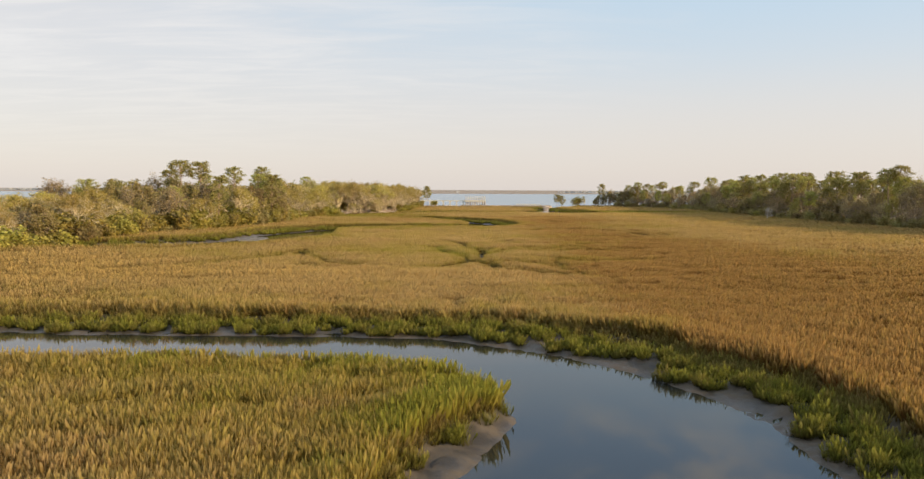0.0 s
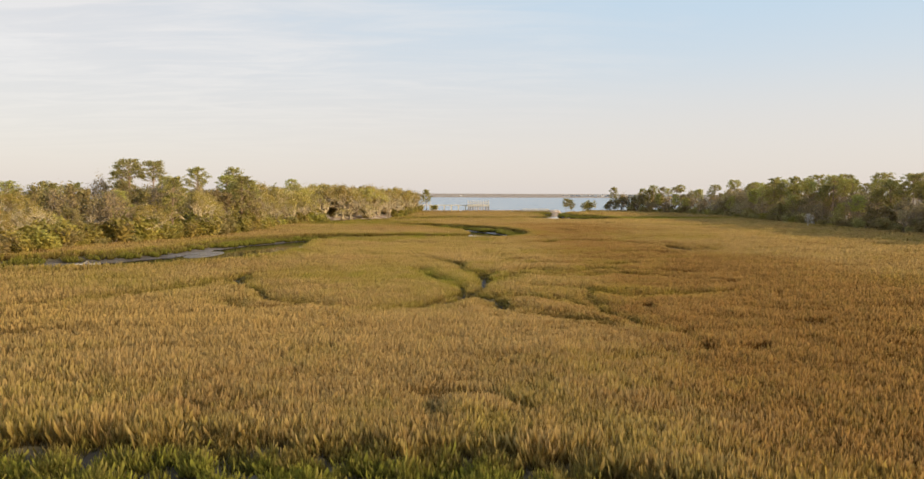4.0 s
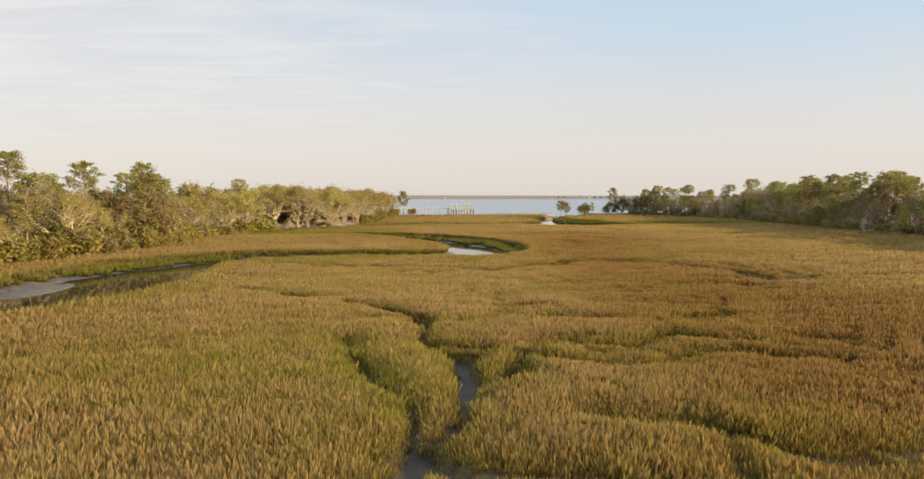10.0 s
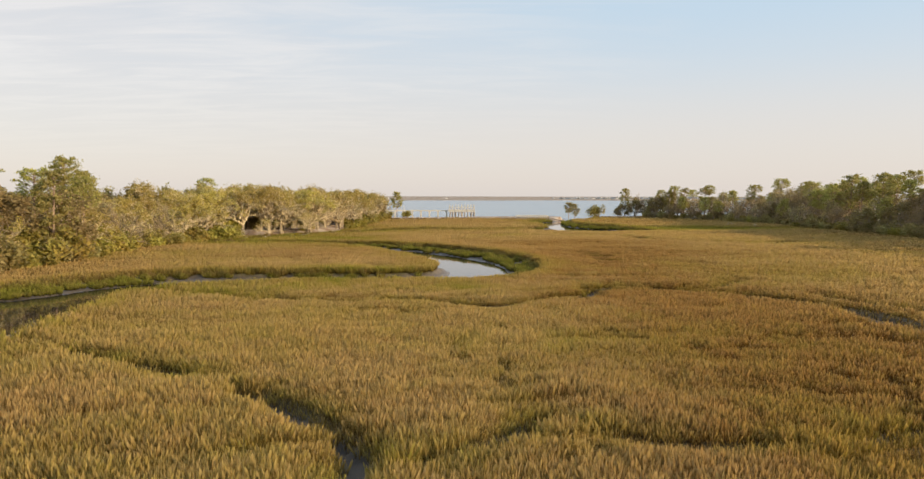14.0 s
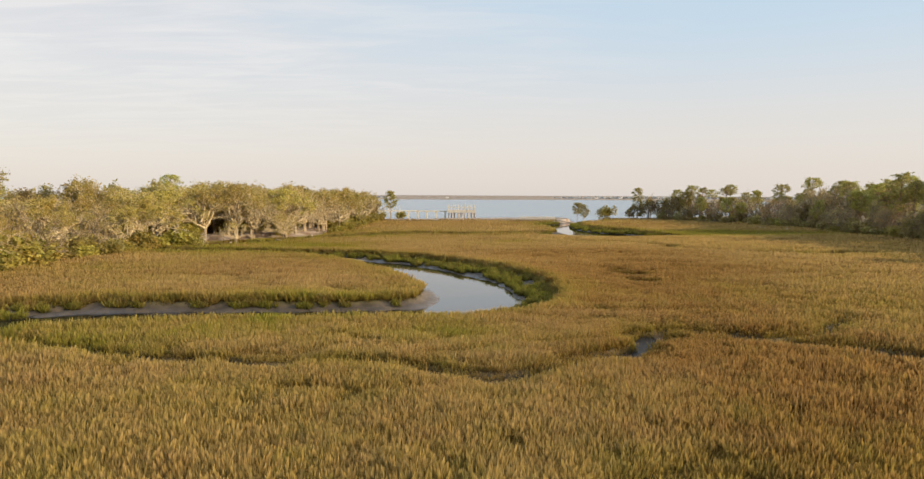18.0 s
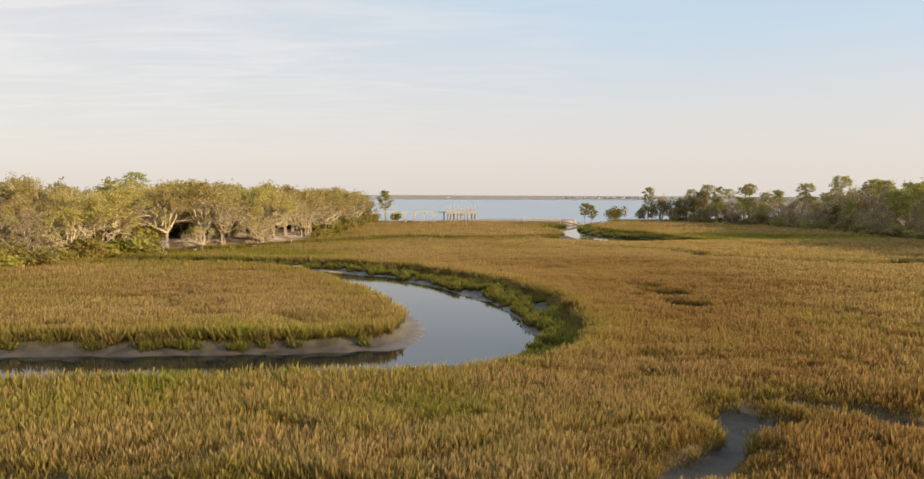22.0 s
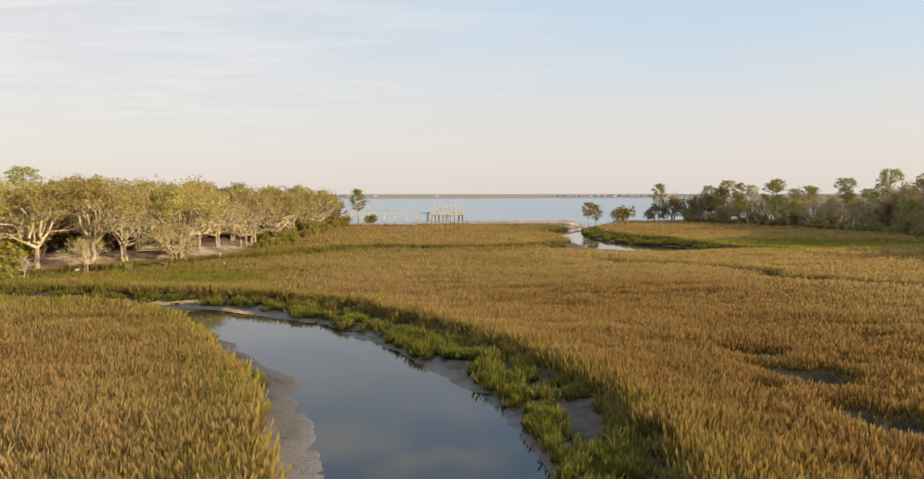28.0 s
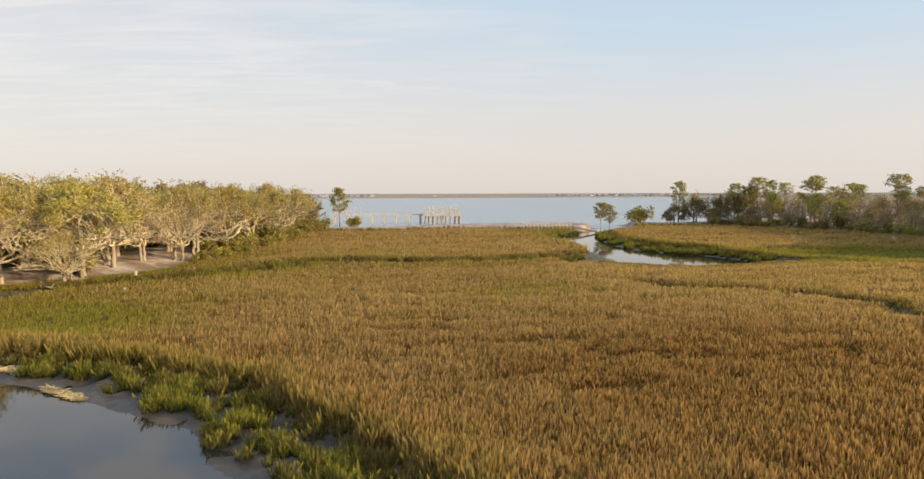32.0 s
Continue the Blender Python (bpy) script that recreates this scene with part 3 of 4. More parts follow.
def live_of(x, y):
    """How green the marsh grass is: by the creeks and in patches."""
    n = field_noise(x, y, 16, 51, 4)
    m = field_noise(x, y, 3.0, 52, 2)
    u, e = sample(wide_u, x, y, 9.0), sample(wide_e, x, y, 99.0)
    near = np.where((y < 75) & ((y > 47) | (x > 8)), 0.12, 0.5) * np.exp(-np.maximum(e - sample(wide_bank, x, y, 1.0), 0) / np.where(y < 75, 6.0, 3.5)) * (e < 40)
    return np.clip(0.16 + 0.24 * n + 0.14 * m + near + spots(GREEN_SPOTS, x, y) - 0.5 * spots(GOLD_SPOTS, x, y) - 0.28 * spots(RUST_SPOTS, x, y), 0, 1)


def rust_and_falloff(x, y):
    n = field_noise(x, y, 11, 55, 4)
    # the strip between x 9 and 62 is darkened too, for lens falloff
    return np.clip(0.16 + 0.26 * n + 0.5 * np.clip((x - 12) / 34, 0, 1) * np.clip((150 - y) / 60, 0, 1) + 0.55 * np.clip((x - 9) / 16, 0, 1) * np.clip((62 - x) / 26, 0, 1) * np.clip((285 - y) / 30, 0, 1) + 0.7 * spots(RUST_SPOTS, x, y) - 0.25 * spots(GOLD_SPOTS, x, y), 0, 1)


# ---- ground and water ----
def spaced(lo, fine_lo, fine_hi, hi, step, grow=1.09):
    mid = list(np.arange(fine_lo, fine_hi + 1e-6, step))
    up, s = [mid[-1]], step
    while up[-1] < hi:
        s *= grow
        up.append(up[-1] + s)
    down, s = [mid[0]], step
    while down[-1] > lo:
        s *= grow
        down.append(down[-1] - s)
    return np.array(down[:0:-1] + mid + up[1:])


def sheet(xs, ys, height):
    x, y = np.meshgrid(xs, ys, indexing="ij")
    z = height(x, y)
    v = np.stack([x, y, z], -1).reshape(-1, 3)
    n, m = len(xs), len(ys)
    i, j = np.meshgrid(np.arange(n - 1), np.arange(m - 1), indexing="ij")
    f = np.stack([i * m + j, (i + 1) * m + j, (i + 1) * m + j + 1, i * m + j + 1], -1).reshape(-1, 4)
    return v, f


xs = np.concatenate([spaced(-4200, -62, 62, 63, 0.62), spaced(62, 63.5, 104, 4200, 0.9)[2:]])
ys = np.concatenate([spaced(-400, 22, 262, 263, 0.62), spaced(262, 264, 446, 4700, 0.9)[2:]])
gv, gf = sheet(np.unique(xs.round(3)), np.unique(ys.round(3)), ground_height)
vx, vy = gv[:, 0], gv[:, 1]
tagged(new("ground", poly_mesh("ground", gv, gf, SOIL, True, {"wet": wet_of(vx, vy), "sand": sand_of(vx, vy), "slick": np.clip(1.15 - 1.5 * sample(plan_u, vx, vy, 9.0), 0, 1) * np.where(sample(wide_u, vx, vy, 9.0) < 1.2, 1.0, 0.45), "live": live_of(vx, vy), "mud_sheen": np.clip(spots(MUD_SHEEN_SPOTS, vx, vy), 0, 1)})),
       "tidal marsh ground with mud banks, peaty litter and sandy shore", "ground", kind="structure")
wv, wf = sheet(spaced(-4200, -100, 100, 4200, 20, 1.3), spaced(-400, 0, 460, 4700, 20, 1.3), lambda x, y: x * 0 + TIDE)
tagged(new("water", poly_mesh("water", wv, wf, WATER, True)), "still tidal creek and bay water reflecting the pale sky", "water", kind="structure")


# ---- grass ----
def blades(px, py, pz, h, w, lean, n, rng, live, rust, gold, spread=0.45):
    """n upright blades a tuft, each a bent-over narrow leaf; returns verts, faces and attributes."""
    k = len(px)
    ang = rng.rand(k, n) * math.pi
    tip = rng.rand(k, n) * 2 * math.pi
    off = (rng.rand(k, n) - 0.5) * spread
    off2 = (rng.rand(k, n) - 0.5) * spread
    hh = h[:, None] * (0.52 + 0.58 * np.sqrt(rng.rand(k, n)))
    bx, by = px[:, None] + off, py[:, None] + off2
    dx, dy = np.cos(ang) * w[:, None] * 0.5, np.sin(ang) * w[:, None] * 0.5
    ll = lean[:, None] * hh * (0.3 + rng.rand(k, n))
    z0 = np.repeat(pz[:, None], n, 1)
    tx, ty = bx + np.cos(tip) * ll, by + np.sin(tip) * ll
    over = rng.rand(k, n) < 0.25
    drop = 0.62 + 0.25 * rng.rand(k, n)
    lo1 = np.stack([np.where(over, bx, bx - dx), np.where(over, by, by - dy), z0], -1)
    lo2 = np.stack([np.where(over, tx + dx * 1.1, bx + dx), np.where(over, ty + dy * 1.1, by + dy), np.where(over, z0 + hh * drop, z0)], -1)
    hi = np.stack([np.where(over, tx - dx * 1.1, tx), np.where(over, ty - dy * 1.1, ty), z0 + hh], -1)
    v = np.stack([lo1, lo2, hi], 2).reshape(-1, 3)
    f = np.arange(len(v), dtype=np.int32).reshape(-1, 3)
    rnd = np.repeat(rng.rand(k, n).reshape(-1), 3)
    tuft = lambda a: np.repeat(a, 3 * n)
    jitter = np.repeat((rng.rand(k, n).reshape(-1) - 0.5) * 0.36, 3)
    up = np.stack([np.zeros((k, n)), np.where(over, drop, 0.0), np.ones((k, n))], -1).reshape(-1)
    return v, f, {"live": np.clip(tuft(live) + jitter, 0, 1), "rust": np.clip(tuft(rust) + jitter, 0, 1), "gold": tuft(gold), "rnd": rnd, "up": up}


def marsh_grass():
    rng = np.random.RandomState(3)
    # tufts thin out and grow wider away from the open middle of the marsh
    cell = 2.0
    x, y = [a.ravel() for a in np.meshgrid(np.arange(-112, 144, cell), np.arange(18, 442, cell), indexing="ij")]
    reach = np.maximum(np.maximum(np.abs(x + 1 - 4) / 0.62, y - 212), 27.0) / 27.0
    want = 86 * cell * cell * reach ** -1.85 * (np.abs(x) < 0.72 * y + 9)
    count = np.floor(want + rng.rand(len(x))).astype(int)
    px, py, wid = np.repeat(x, count), np.repeat(y, count), np.repeat(0.0245 * reach ** 1.2, count)
    px, py = px + rng.rand(len(px)) * cell, py + rng.rand(len(py)) * cell
    u = sample(plan_u, px, py, 9.0)
    edge = np.where(sample(wide_u, px, py, 9.0) < 1.2, 0.90 + 0.10 * field_noise(px, py, 0.9, 61, 2), 0.05 + 0.35 * field_noise(px, py, 0.8, 62, 2))
    keep = (u > edge) & (west_in(px, py) < 1.5) & (east_in(px, py) < 1.5) & (shore_y(px) - py > 11)
    px, py, wid, u = px[keep], py[keep], wid[keep], u[keep]
    pz = ground_height(px, py) - 0.03
    streak = field_noise(px + 0.35 * py, py * 2.6 - px * 0.5, 7, 63, 3)
    h = 0.92 + 0.15 * streak + 0.10 * field_noise(px, py, 1.3, 64, 2) + 0.10 * field_noise(px, py, 20, 65, 2)
    e = sample(wide_e, px, py, 99.0)
    past = e - sample(wide_bank, px, py, 1.0)
    h += 0.26 * np.exp(-(past / 3.0) ** 2) * (e < 30)
    rill = np.abs(field_noise(px * 0.5 + 0.1 * py, py * 1.3 - 0.3 * px, 8, 66, 3))
    h *= 1 - 0.5 * np.exp(-(rill / 0.06) ** 2) * (field_noise(px, py, 18, 67, 2) > -0.1)
    h += 0.5 * np.exp(-((px + 3.2) / 2.6) ** 2 - ((py - 37) / 2.0) ** 2)
    ge = sample(plan_e, px, py, 99.0)
    h *= 1 - 0.5 * np.exp(-(np.maximum(ge, 0) / 1.5) ** 2) * np.clip(0.75 + field_noise(px, py, 2.5, 69, 2), 0, 1) * (ge < e - 0.3)
    h *= 1 - 0.65 * np.clip(spots(GREEN_SPOTS, px, py) - 0.2, 0, 1) * (py > 240)
    lawn = np.clip((west_in(px, py) + 13) / 7, 0, 1) * np.clip((py - 262) / 14, 0, 1) * np.clip((352 - py) / 20, 0, 1)
    h *= 1 - 0.5 * lawn
    h += 0.5 * np.exp(-(past / 3.0) ** 2) * (px > 52) * (py > 332) * (py < 372)
    h *= 1 - 0.75 * np.exp(-(np.maximum(past, 0) / 9.0) ** 2) * (px > 28) * (px < 76) * (py > 294) * ((py < 326) | ((px < 46) & (py < 338)))
    h += 0.55 * np.exp(-((px - 37) / 3.5) ** 2 - ((py - 354) / 9) ** 2)
    h = np.clip(h, 0.25, 1.7)
    lean = 0.32 + 0.2 * rng.rand(len(px))
    mottle = 0.16 * field_noise(px, py, 0.9, 74, 2)
    live, rust = np.clip(live_of(px, py) + mottle + 0.55 * lawn + 0.3 * np.exp(-(np.maximum(ge, 0) / 1.6) ** 2) * (ge < e - 0.3), 0, 1), np.clip(rust_and_falloff(px, py) - mottle + 0.22 * np.exp(-((past - 2) / 3.0) ** 2) * (e < 30), 0, 1)
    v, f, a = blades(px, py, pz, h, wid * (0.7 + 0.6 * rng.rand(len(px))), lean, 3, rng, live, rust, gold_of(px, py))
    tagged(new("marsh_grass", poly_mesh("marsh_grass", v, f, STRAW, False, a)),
           "dense tan and olive winter marsh grass", "grass", kind="stuff")


def bank_grass():
    """Green cordgrass on the mud banks: rounded clumps of arching blades, thicker towards the marsh."""
    rng = np.random.RandomState(4)
    cx, cy, cr, cn = [], [], [], []
    for x0, x1, y0, y1, dens, size, blades_in in ((-60, 30, 16, 64, 1.7, 0.5, 66), (-56, 32, 140, 268, 1.7, 0.5, 66), (-70, 100, 268, 410, 0.55, 0.85, 22), (-110, -48, 40, 264, 0.5, 0.8, 20)):
        n = int((x1 - x0) * (y1 - y0) * dens)
        x, y = x0 + rng.rand(n) * (x1 - x0), y0 + rng.rand(n) * (y1 - y0)
        u, bw = sample(wide_u, x, y, 9.0), sample(wide_bank, x, y, 1.0)
        patch = field_noise(x, y, 3.4, 71, 2)
        wall = (x > 36) & (y > 325)
        bare = ((x > -46) & (x < -28) & (y > 126) & (y < 176)) | ((x > -60) & (x < -40) & (y > 120) & (y < 142)) | ((x > -3) & (x < 7) & (y > 203) & (y < 240) & (bw < 5) & (patch < 0.55))
        keep = ~bare & ~((y > 296) & (x > 34) & (x < 72) & ((y < 329) | ((x < 46) & (y < 352)))) & (u > np.where(wall, 0.04, np.where(bw < 4.0, 0.55, 0.12))) & (u < 1.1) & (wall | (patch > 0.02 - 0.4 * (y > 48) * (y < 64) * (x < 4) - 1.2 * u + 0.35 * (bw < 4.0)))
        x, y = x[keep], y[keep]
        cx.append(x), cy.append(y), cr.append(size * (0.5 + 1.0 * rng.rand(len(x)))), cn.append(np.full(len(x), blades_in))
    cx, cy, cr, cn = np.concatenate(cx), np.concatenate(cy), np.concatenate(cr), np.concatenate(cn)
    reps = np.maximum((cn * (cr / 0.55) ** 1.2).astype(int), 6)
    who = np.repeat(np.arange(len(cx)), reps)
    k = len(who)
    ang, rad = rng.rand(k) * 2 * math.pi, np.sqrt(rng.rand(k)) * cr[who]
    px, py = cx[who] + np.cos(ang) * rad, cy[who] + np.sin(ang) * rad * 0.9
    u = sample(wide_u, px, py, 9.0)
    far = (cy[who] > 268) | (cx[who] < -48)
    pz = ground_height(px, py) - 0.03
    h = (0.62 + 0.45 * rng.rand(k)) * (0.55 + 0.75 * cr[who]) * (1.1 - 0.45 * rad / cr[who])
    h = np.clip(h, 0.2, 1.25)
    shade = (rng.rand(len(cx)) - 0.5)[who]
    live = np.clip(0.92 - 0.75 * np.clip(u - 0.55, 0, 1) / 0.45 + 0.5 * shade, 0.05, 1)
    w = np.where(far, 0.12, 0.038) * (0.7 + 0.6 * rng.rand(k))
    keep = u > 0.02
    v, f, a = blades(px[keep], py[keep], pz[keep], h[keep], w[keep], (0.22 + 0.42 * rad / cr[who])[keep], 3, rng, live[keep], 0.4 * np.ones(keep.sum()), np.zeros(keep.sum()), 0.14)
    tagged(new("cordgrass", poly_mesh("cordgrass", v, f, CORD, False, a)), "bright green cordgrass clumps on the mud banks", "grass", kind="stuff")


marsh_grass()
bank_grass()


# ---- trees ----
def leaf_cards(centres, size, rng, flat=0.5):
    """Small leaf sprays: one bent quad each, turned at random."""
    n = len(centres)
    a = rng.randn(n, 3)
    a[:, 2] *= flat
    a /= np.linalg.norm(a, axis=1)[:, None]
    b = np.cross(a, rng.randn(n, 3))
    b /= np.linalg.norm(b, axis=1)[:, None] + 1e-9
    s = (size * (0.6 + 0.8 * rng.rand(n)))[:, None]
    t = s * (0.45 + 0.3 * rng.rand(n))[:, None]
    c = np.asarray(centres)
    v = np.stack([c - a * s, c - b * t * 0.8, c + a * s, c + b * t], 1).reshape(-1, 3)
    return v, np.arange(4 * n, dtype=np.int32).reshape(-1, 4)


def bent(p, q, n, wave, rng, sag=0.0):
    t = np.linspace(0, 1, n)[:, None]
    pts = np.asarray(p) * (1 - t) + np.asarray(q) * t
    pts = pts + rng.randn(n, 3) * wave * np.sin(t * math.pi)
    pts[:, 2] += sag * np.sin(t[:, 0] * math.pi)
    return pts


def oak_meshes(seed, height, spread, leaves, leaf_mat, bark, clear=0.22, twigs=4, leaf_size=0.26, stems=1, top_bias=0.0, split=False):
    """A spreading tree: short trunk, crooked limbs reaching out to a dome, leaf sprays round the twigs."""
    rng = np.random.RandomState(seed)
    trunk, arms, tips = Tubes(), [], []
    fork = height * clear
    for s in range(stems):
        a0 = rng.rand() * 6.28
        foot = np.array([math.cos(a0), math.sin(a0), 0]) * (0.7 * s)
        top = np.array([math.cos(a0) * 0.6 * (s + 0.4), math.sin(a0) * 0.6 * (s + 0.4), fork])
        r0 = (0.036 if stems == 1 else 0.026) * height
        pts = bent(foot - (0, 0, 0.4), top, 6, 0.10, rng)
        trunk.add(pts, [r0 * 1.35, r0 * 1.1, r0, r0 * 0.93, r0 * 0.9, r0 * 0.85], 8)
        n_l = rng.randint(5, 7) if stems == 1 else rng.randint(3, 5)
        for i in range(n_l):
            az = a0 + (i + rng.rand() * 0.6) * 6.28 / n_l
            el = math.radians(rng.uniform(22, 80) if split else rng.uniform(8, 78))

            def dome(az_, el_, k):
                wob = 1 + 0.16 * math.sin(3 * az_ + seed) + 0.10 * math.sin(5 * az_ + 2.1 * seed)
                return np.array([math.cos(az_) * math.cos(el_) * spread * wob * k, math.sin(az_) * math.cos(el_) * spread * wob * k,
                                 fork + math.sin(el_) * (height - fork) * k * wob ** 0.5])
            limbs = Tubes() if split else trunk
            if split:
                arms.append(limbs)
            end = dome(az, el, 0.55)
            lp = bent(top, end, 6, 0.09 * spread * 0.5, rng, -0.05 * height)
            rl = r0 * (0.68 if split else 0.58)
            limbs.add(lp, np.linspace(rl, rl * 0.5, 6), 6)
            for j in range(4):
                st = lp[rng.randint(2, 6)]
                az2, el2 = az + rng.uniform(-0.75, 0.75), np.clip(el + rng.uniform(-0.6, 0.6), 0.2 if split else 0.03, 1.5)
                e2 = dome(az2, el2, 0.80)
                bp = bent(st, e2, 5, 0.34, rng, 0.1)
                limbs.add(bp, np.linspace(rl * 0.42, rl * 0.2, 5), 5)
                for k in range(twigs):
                    s2 = bp[rng.randint(1, 5)]
                    e3 = dome(az2 + rng.uniform(-0.35, 0.35), np.clip(el2 + rng.uniform(-0.35, 0.35), 0.16 if split else 0.0, 1.5), rng.uniform(0.88, 1.04))
                    tp = bent(s2, e3, 4, 0.22, rng)
                    limbs.add(tp, np.linspace(max(rl * 0.2, 0.05), 0.025, 4), 3)
                    for q in range(3):
                        e4 = tp[2] + (e3 - s2) * 0.35 + rng.randn(3) * 0.45
                        limbs.add(bent(tp[rng.randint(1, 3)], e4, 3, 0.05, rng), (max(rl * 0.12, 0.035), 0.028, 0.014), 3)
                        tips.append(e4)
                    tips.append(e3)
                    tips.append(tp[2])
    tips = np.array(tips)
    if top_bias:
        tips = tips[tips[:, 2] > fork + (height - fork) * (top_bias * rng.rand(len(tips)) + (0.24 if split else 0))]
    crown = None
    if leaves:
        per = max(1, leaves // len(tips))
        c = np.repeat(tips, per, 0) + rng.randn(len(tips) * per, 3) * (0.36, 0.36, 0.22)
        v, f = leaf_cards(c, leaf_size, rng)
        crown = poly_mesh("crown", v, f, leaf_mat)
    return trunk.mesh("trunk", TRUNK_BARK if split else bark), [a.mesh("limb", bark) for a in arms], crown


def pine_meshes(seed, height, crown_from, spread, leaf_mat, bark, pads=30, per_pad=80, leaf_size=0.18):
    """A tall pine: bare trunk, a loose top of flat needle pads on rising boughs, some dead stubs below."""
    rng = np.random.RandomState(seed)
    trunk, cs = Tubes(), []
    boughs = trunk
    lean = rng.randn(2) * 0.05 * height * 0.3
    ts = np.linspace(0, 1, 10)
    axis = np.stack([lean[0] * ts ** 2 + 0.12 * np.sin(ts * 5 + seed), lean[1] * ts ** 2 + 0.12 * np.cos(ts * 4 + seed), -0.4 + ts * (height * 0.97 + 0.4)], 1)
    r0 = 0.0145 * height
    trunk.add(axis, r0 * (1.15 - 0.85 * ts), 7)

    def on_axis(z):
        return np.array([np.interp(z, axis[:, 2], axis[:, 0]), np.interp(z, axis[:, 2], axis[:, 1]), z])
    for i in range(pads):
        t = (i + 0.5 * rng.rand()) / pads
        z = height * (crown_from + (0.97 - crown_from) * t)
        reach = spread * (1.08 * math.cos(1.35 * max(t - 0.25, 0)) - 0.55 * max(0.25 - t, 0)) * rng.uniform(0.4, 1.0)
        az = i * 2.4 + rng.rand()
        p = on_axis(z - 0.4)
        q = on_axis(min(z + 0.10 * reach + 0.5, height)) + np.array([math.cos(az), math.sin(az), 0]) * reach
        bp = bent(p, q, 4, 0.10, rng, 0.15)
        boughs.add(bp, np.linspace(r0 * 0.32, 0.025, 4), 4)
        n = int(per_pad * rng.uniform(0.6, 1.25))
        rad = rng.uniform(0.45, 0.85)
        d = rng.randn(n, 3) * (rad * 0.66, rad * 0.66, rad * 0.30)
        cs.append(q + d + (0, 0, 0.1))
        cs.append(bp[2] + rng.randn(n // 4, 3) * (0.4, 0.4, 0.16))
    n = 120
    cs.append(on_axis(height) + rng.randn(n, 3) * (0.8, 0.8, 0.2) - (0, 0, 0.4))
    for i in range(9):
        z = height * rng.uniform(0.30, crown_from + 0.1)
        az = rng.rand() * 6.28
        p = on_axis(z)
        boughs.add(bent(p, p + np.array([math.cos(az), math.sin(az), 0.15]) * rng.uniform(0.6, 1.9), 3, 0.08, rng), (0.045, 0.03, 0.012), 3)
    v, f = leaf_cards(np.concatenate(cs), leaf_size, rng, 0.8)
    return trunk.mesh("trunk", bark), [], poly_mesh("crown", v, f, leaf_mat)


def shrub_meshes(seed, height, spread, leaf_mat, bark, leaves=900, leaf_size=0.22):
    rng = np.random.RandomState(seed)
    stems, cs = Tubes(), []
    lobes = rng.randint(5, 8)
    for i in range(lobes):
        az, rr = rng.rand() * 6.28, spread * rng.uniform(0.15, 0.8)
        top = np.array([math.cos(az) * rr, math.sin(az) * rr, height * rng.uniform(0.45, 0.85)])
        stems.add(bent((math.cos(az) * 0.15, math.sin(az) * 0.15, -0.2), top, 5, 0.1, rng), np.linspace(0.06, 0.02, 5), 4)
        n = leaves // lobes
        d = rng.randn(n, 3)
        d /= np.linalg.norm(d, axis=1)[:, None]
        d *= (rng.rand(n) ** 0.45)[:, None]
        c = top * (1, 1, 0.75) + d * (spread * 0.55, spread * 0.55, height * 0.40)
        cs.append(c[c[:, 2] > 0.05])
        for j in range(3):
            e = top + rng.randn(3) * (0.5, 0.5, 0.3) * spread * 0.6
            stems.add(bent(top * 0.7, e, 3, 0.08, rng), (0.03, 0.02, 0.01), 3)
    v, f = leaf_cards(np.concatenate(cs), leaf_size, rng)
    return stems.mesh("stem", bark), [], poly_mesh("crown", v, f, leaf_mat)


def plant(kinds, name, label, category, group):
    """Templates of one kind of tree: each a thing with its trunk, branches and crown."""
    made = []
    for meshes in kinds:
        root = thing(name, label, category, group)
        trunk, limbs, crown = meshes
        part("trunk" if category == "tree" else "stem", trunk, root)
        for me in limbs:
            part("limb", me, root)
        if crown is not None:
            part("crown", crown, root)
        made.append([root, False])
    return made


def put(kind, x, y, turn, size, sink=0.0):
    """Place a tree of that kind on the ground: the template itself first, copies after."""
    z = float(ground_height(np.array([x]), np.array([y]))[0]) - sink
    m = pose(x, y, z, 0, 0, math.degrees(turn))
    if not kind[1]:
        kind[1] = True
        kind[0].matrix_basis = m @ Matrix.Diagonal((size, size, size, 1))
        return kind[0]
    kept = kind[0].scale.copy()
    kind[0].scale = (size, size, size)
    ob = copy_thing(kind[0], m)
    kind[0].scale = kept
    return ob


OAKS = plant([oak_meshes(100 + i, h, s, n, OAK_LEAF, PALE_BARK, c, 4, 0.145, st, 0.55, True) for i, (h, s, n, c, st) in enumerate(
    [(10.5, 9.0, 6400, .27, 1), (10.0, 8.2, 5200, .24, 2), (9.6, 8.0, 3000, .24, 3), (11.0, 9.2, 7000, .28, 1), (9.2, 7.6, 1900, .26, 2), (10.0, 8.4, 7800, .26, 1)])],
    "live_oak", "spreading live oak with pale crooked limbs and thin olive foliage", "tree", "live oaks of the western wood")
DENSE = plant([oak_meshes(130 + i, h, s, n, OAK_DARK, GREY_BARK, .18, 4, 0.27, 1, 0.0) for i, (h, s, n) in enumerate([(9.0, 4.2, 3200), (8.0, 4.0, 3000), (10, 4.0, 3000)])],
              "oak_tree", "dark green oak with a dense low crown", "tree", "dark oaks of the woods")
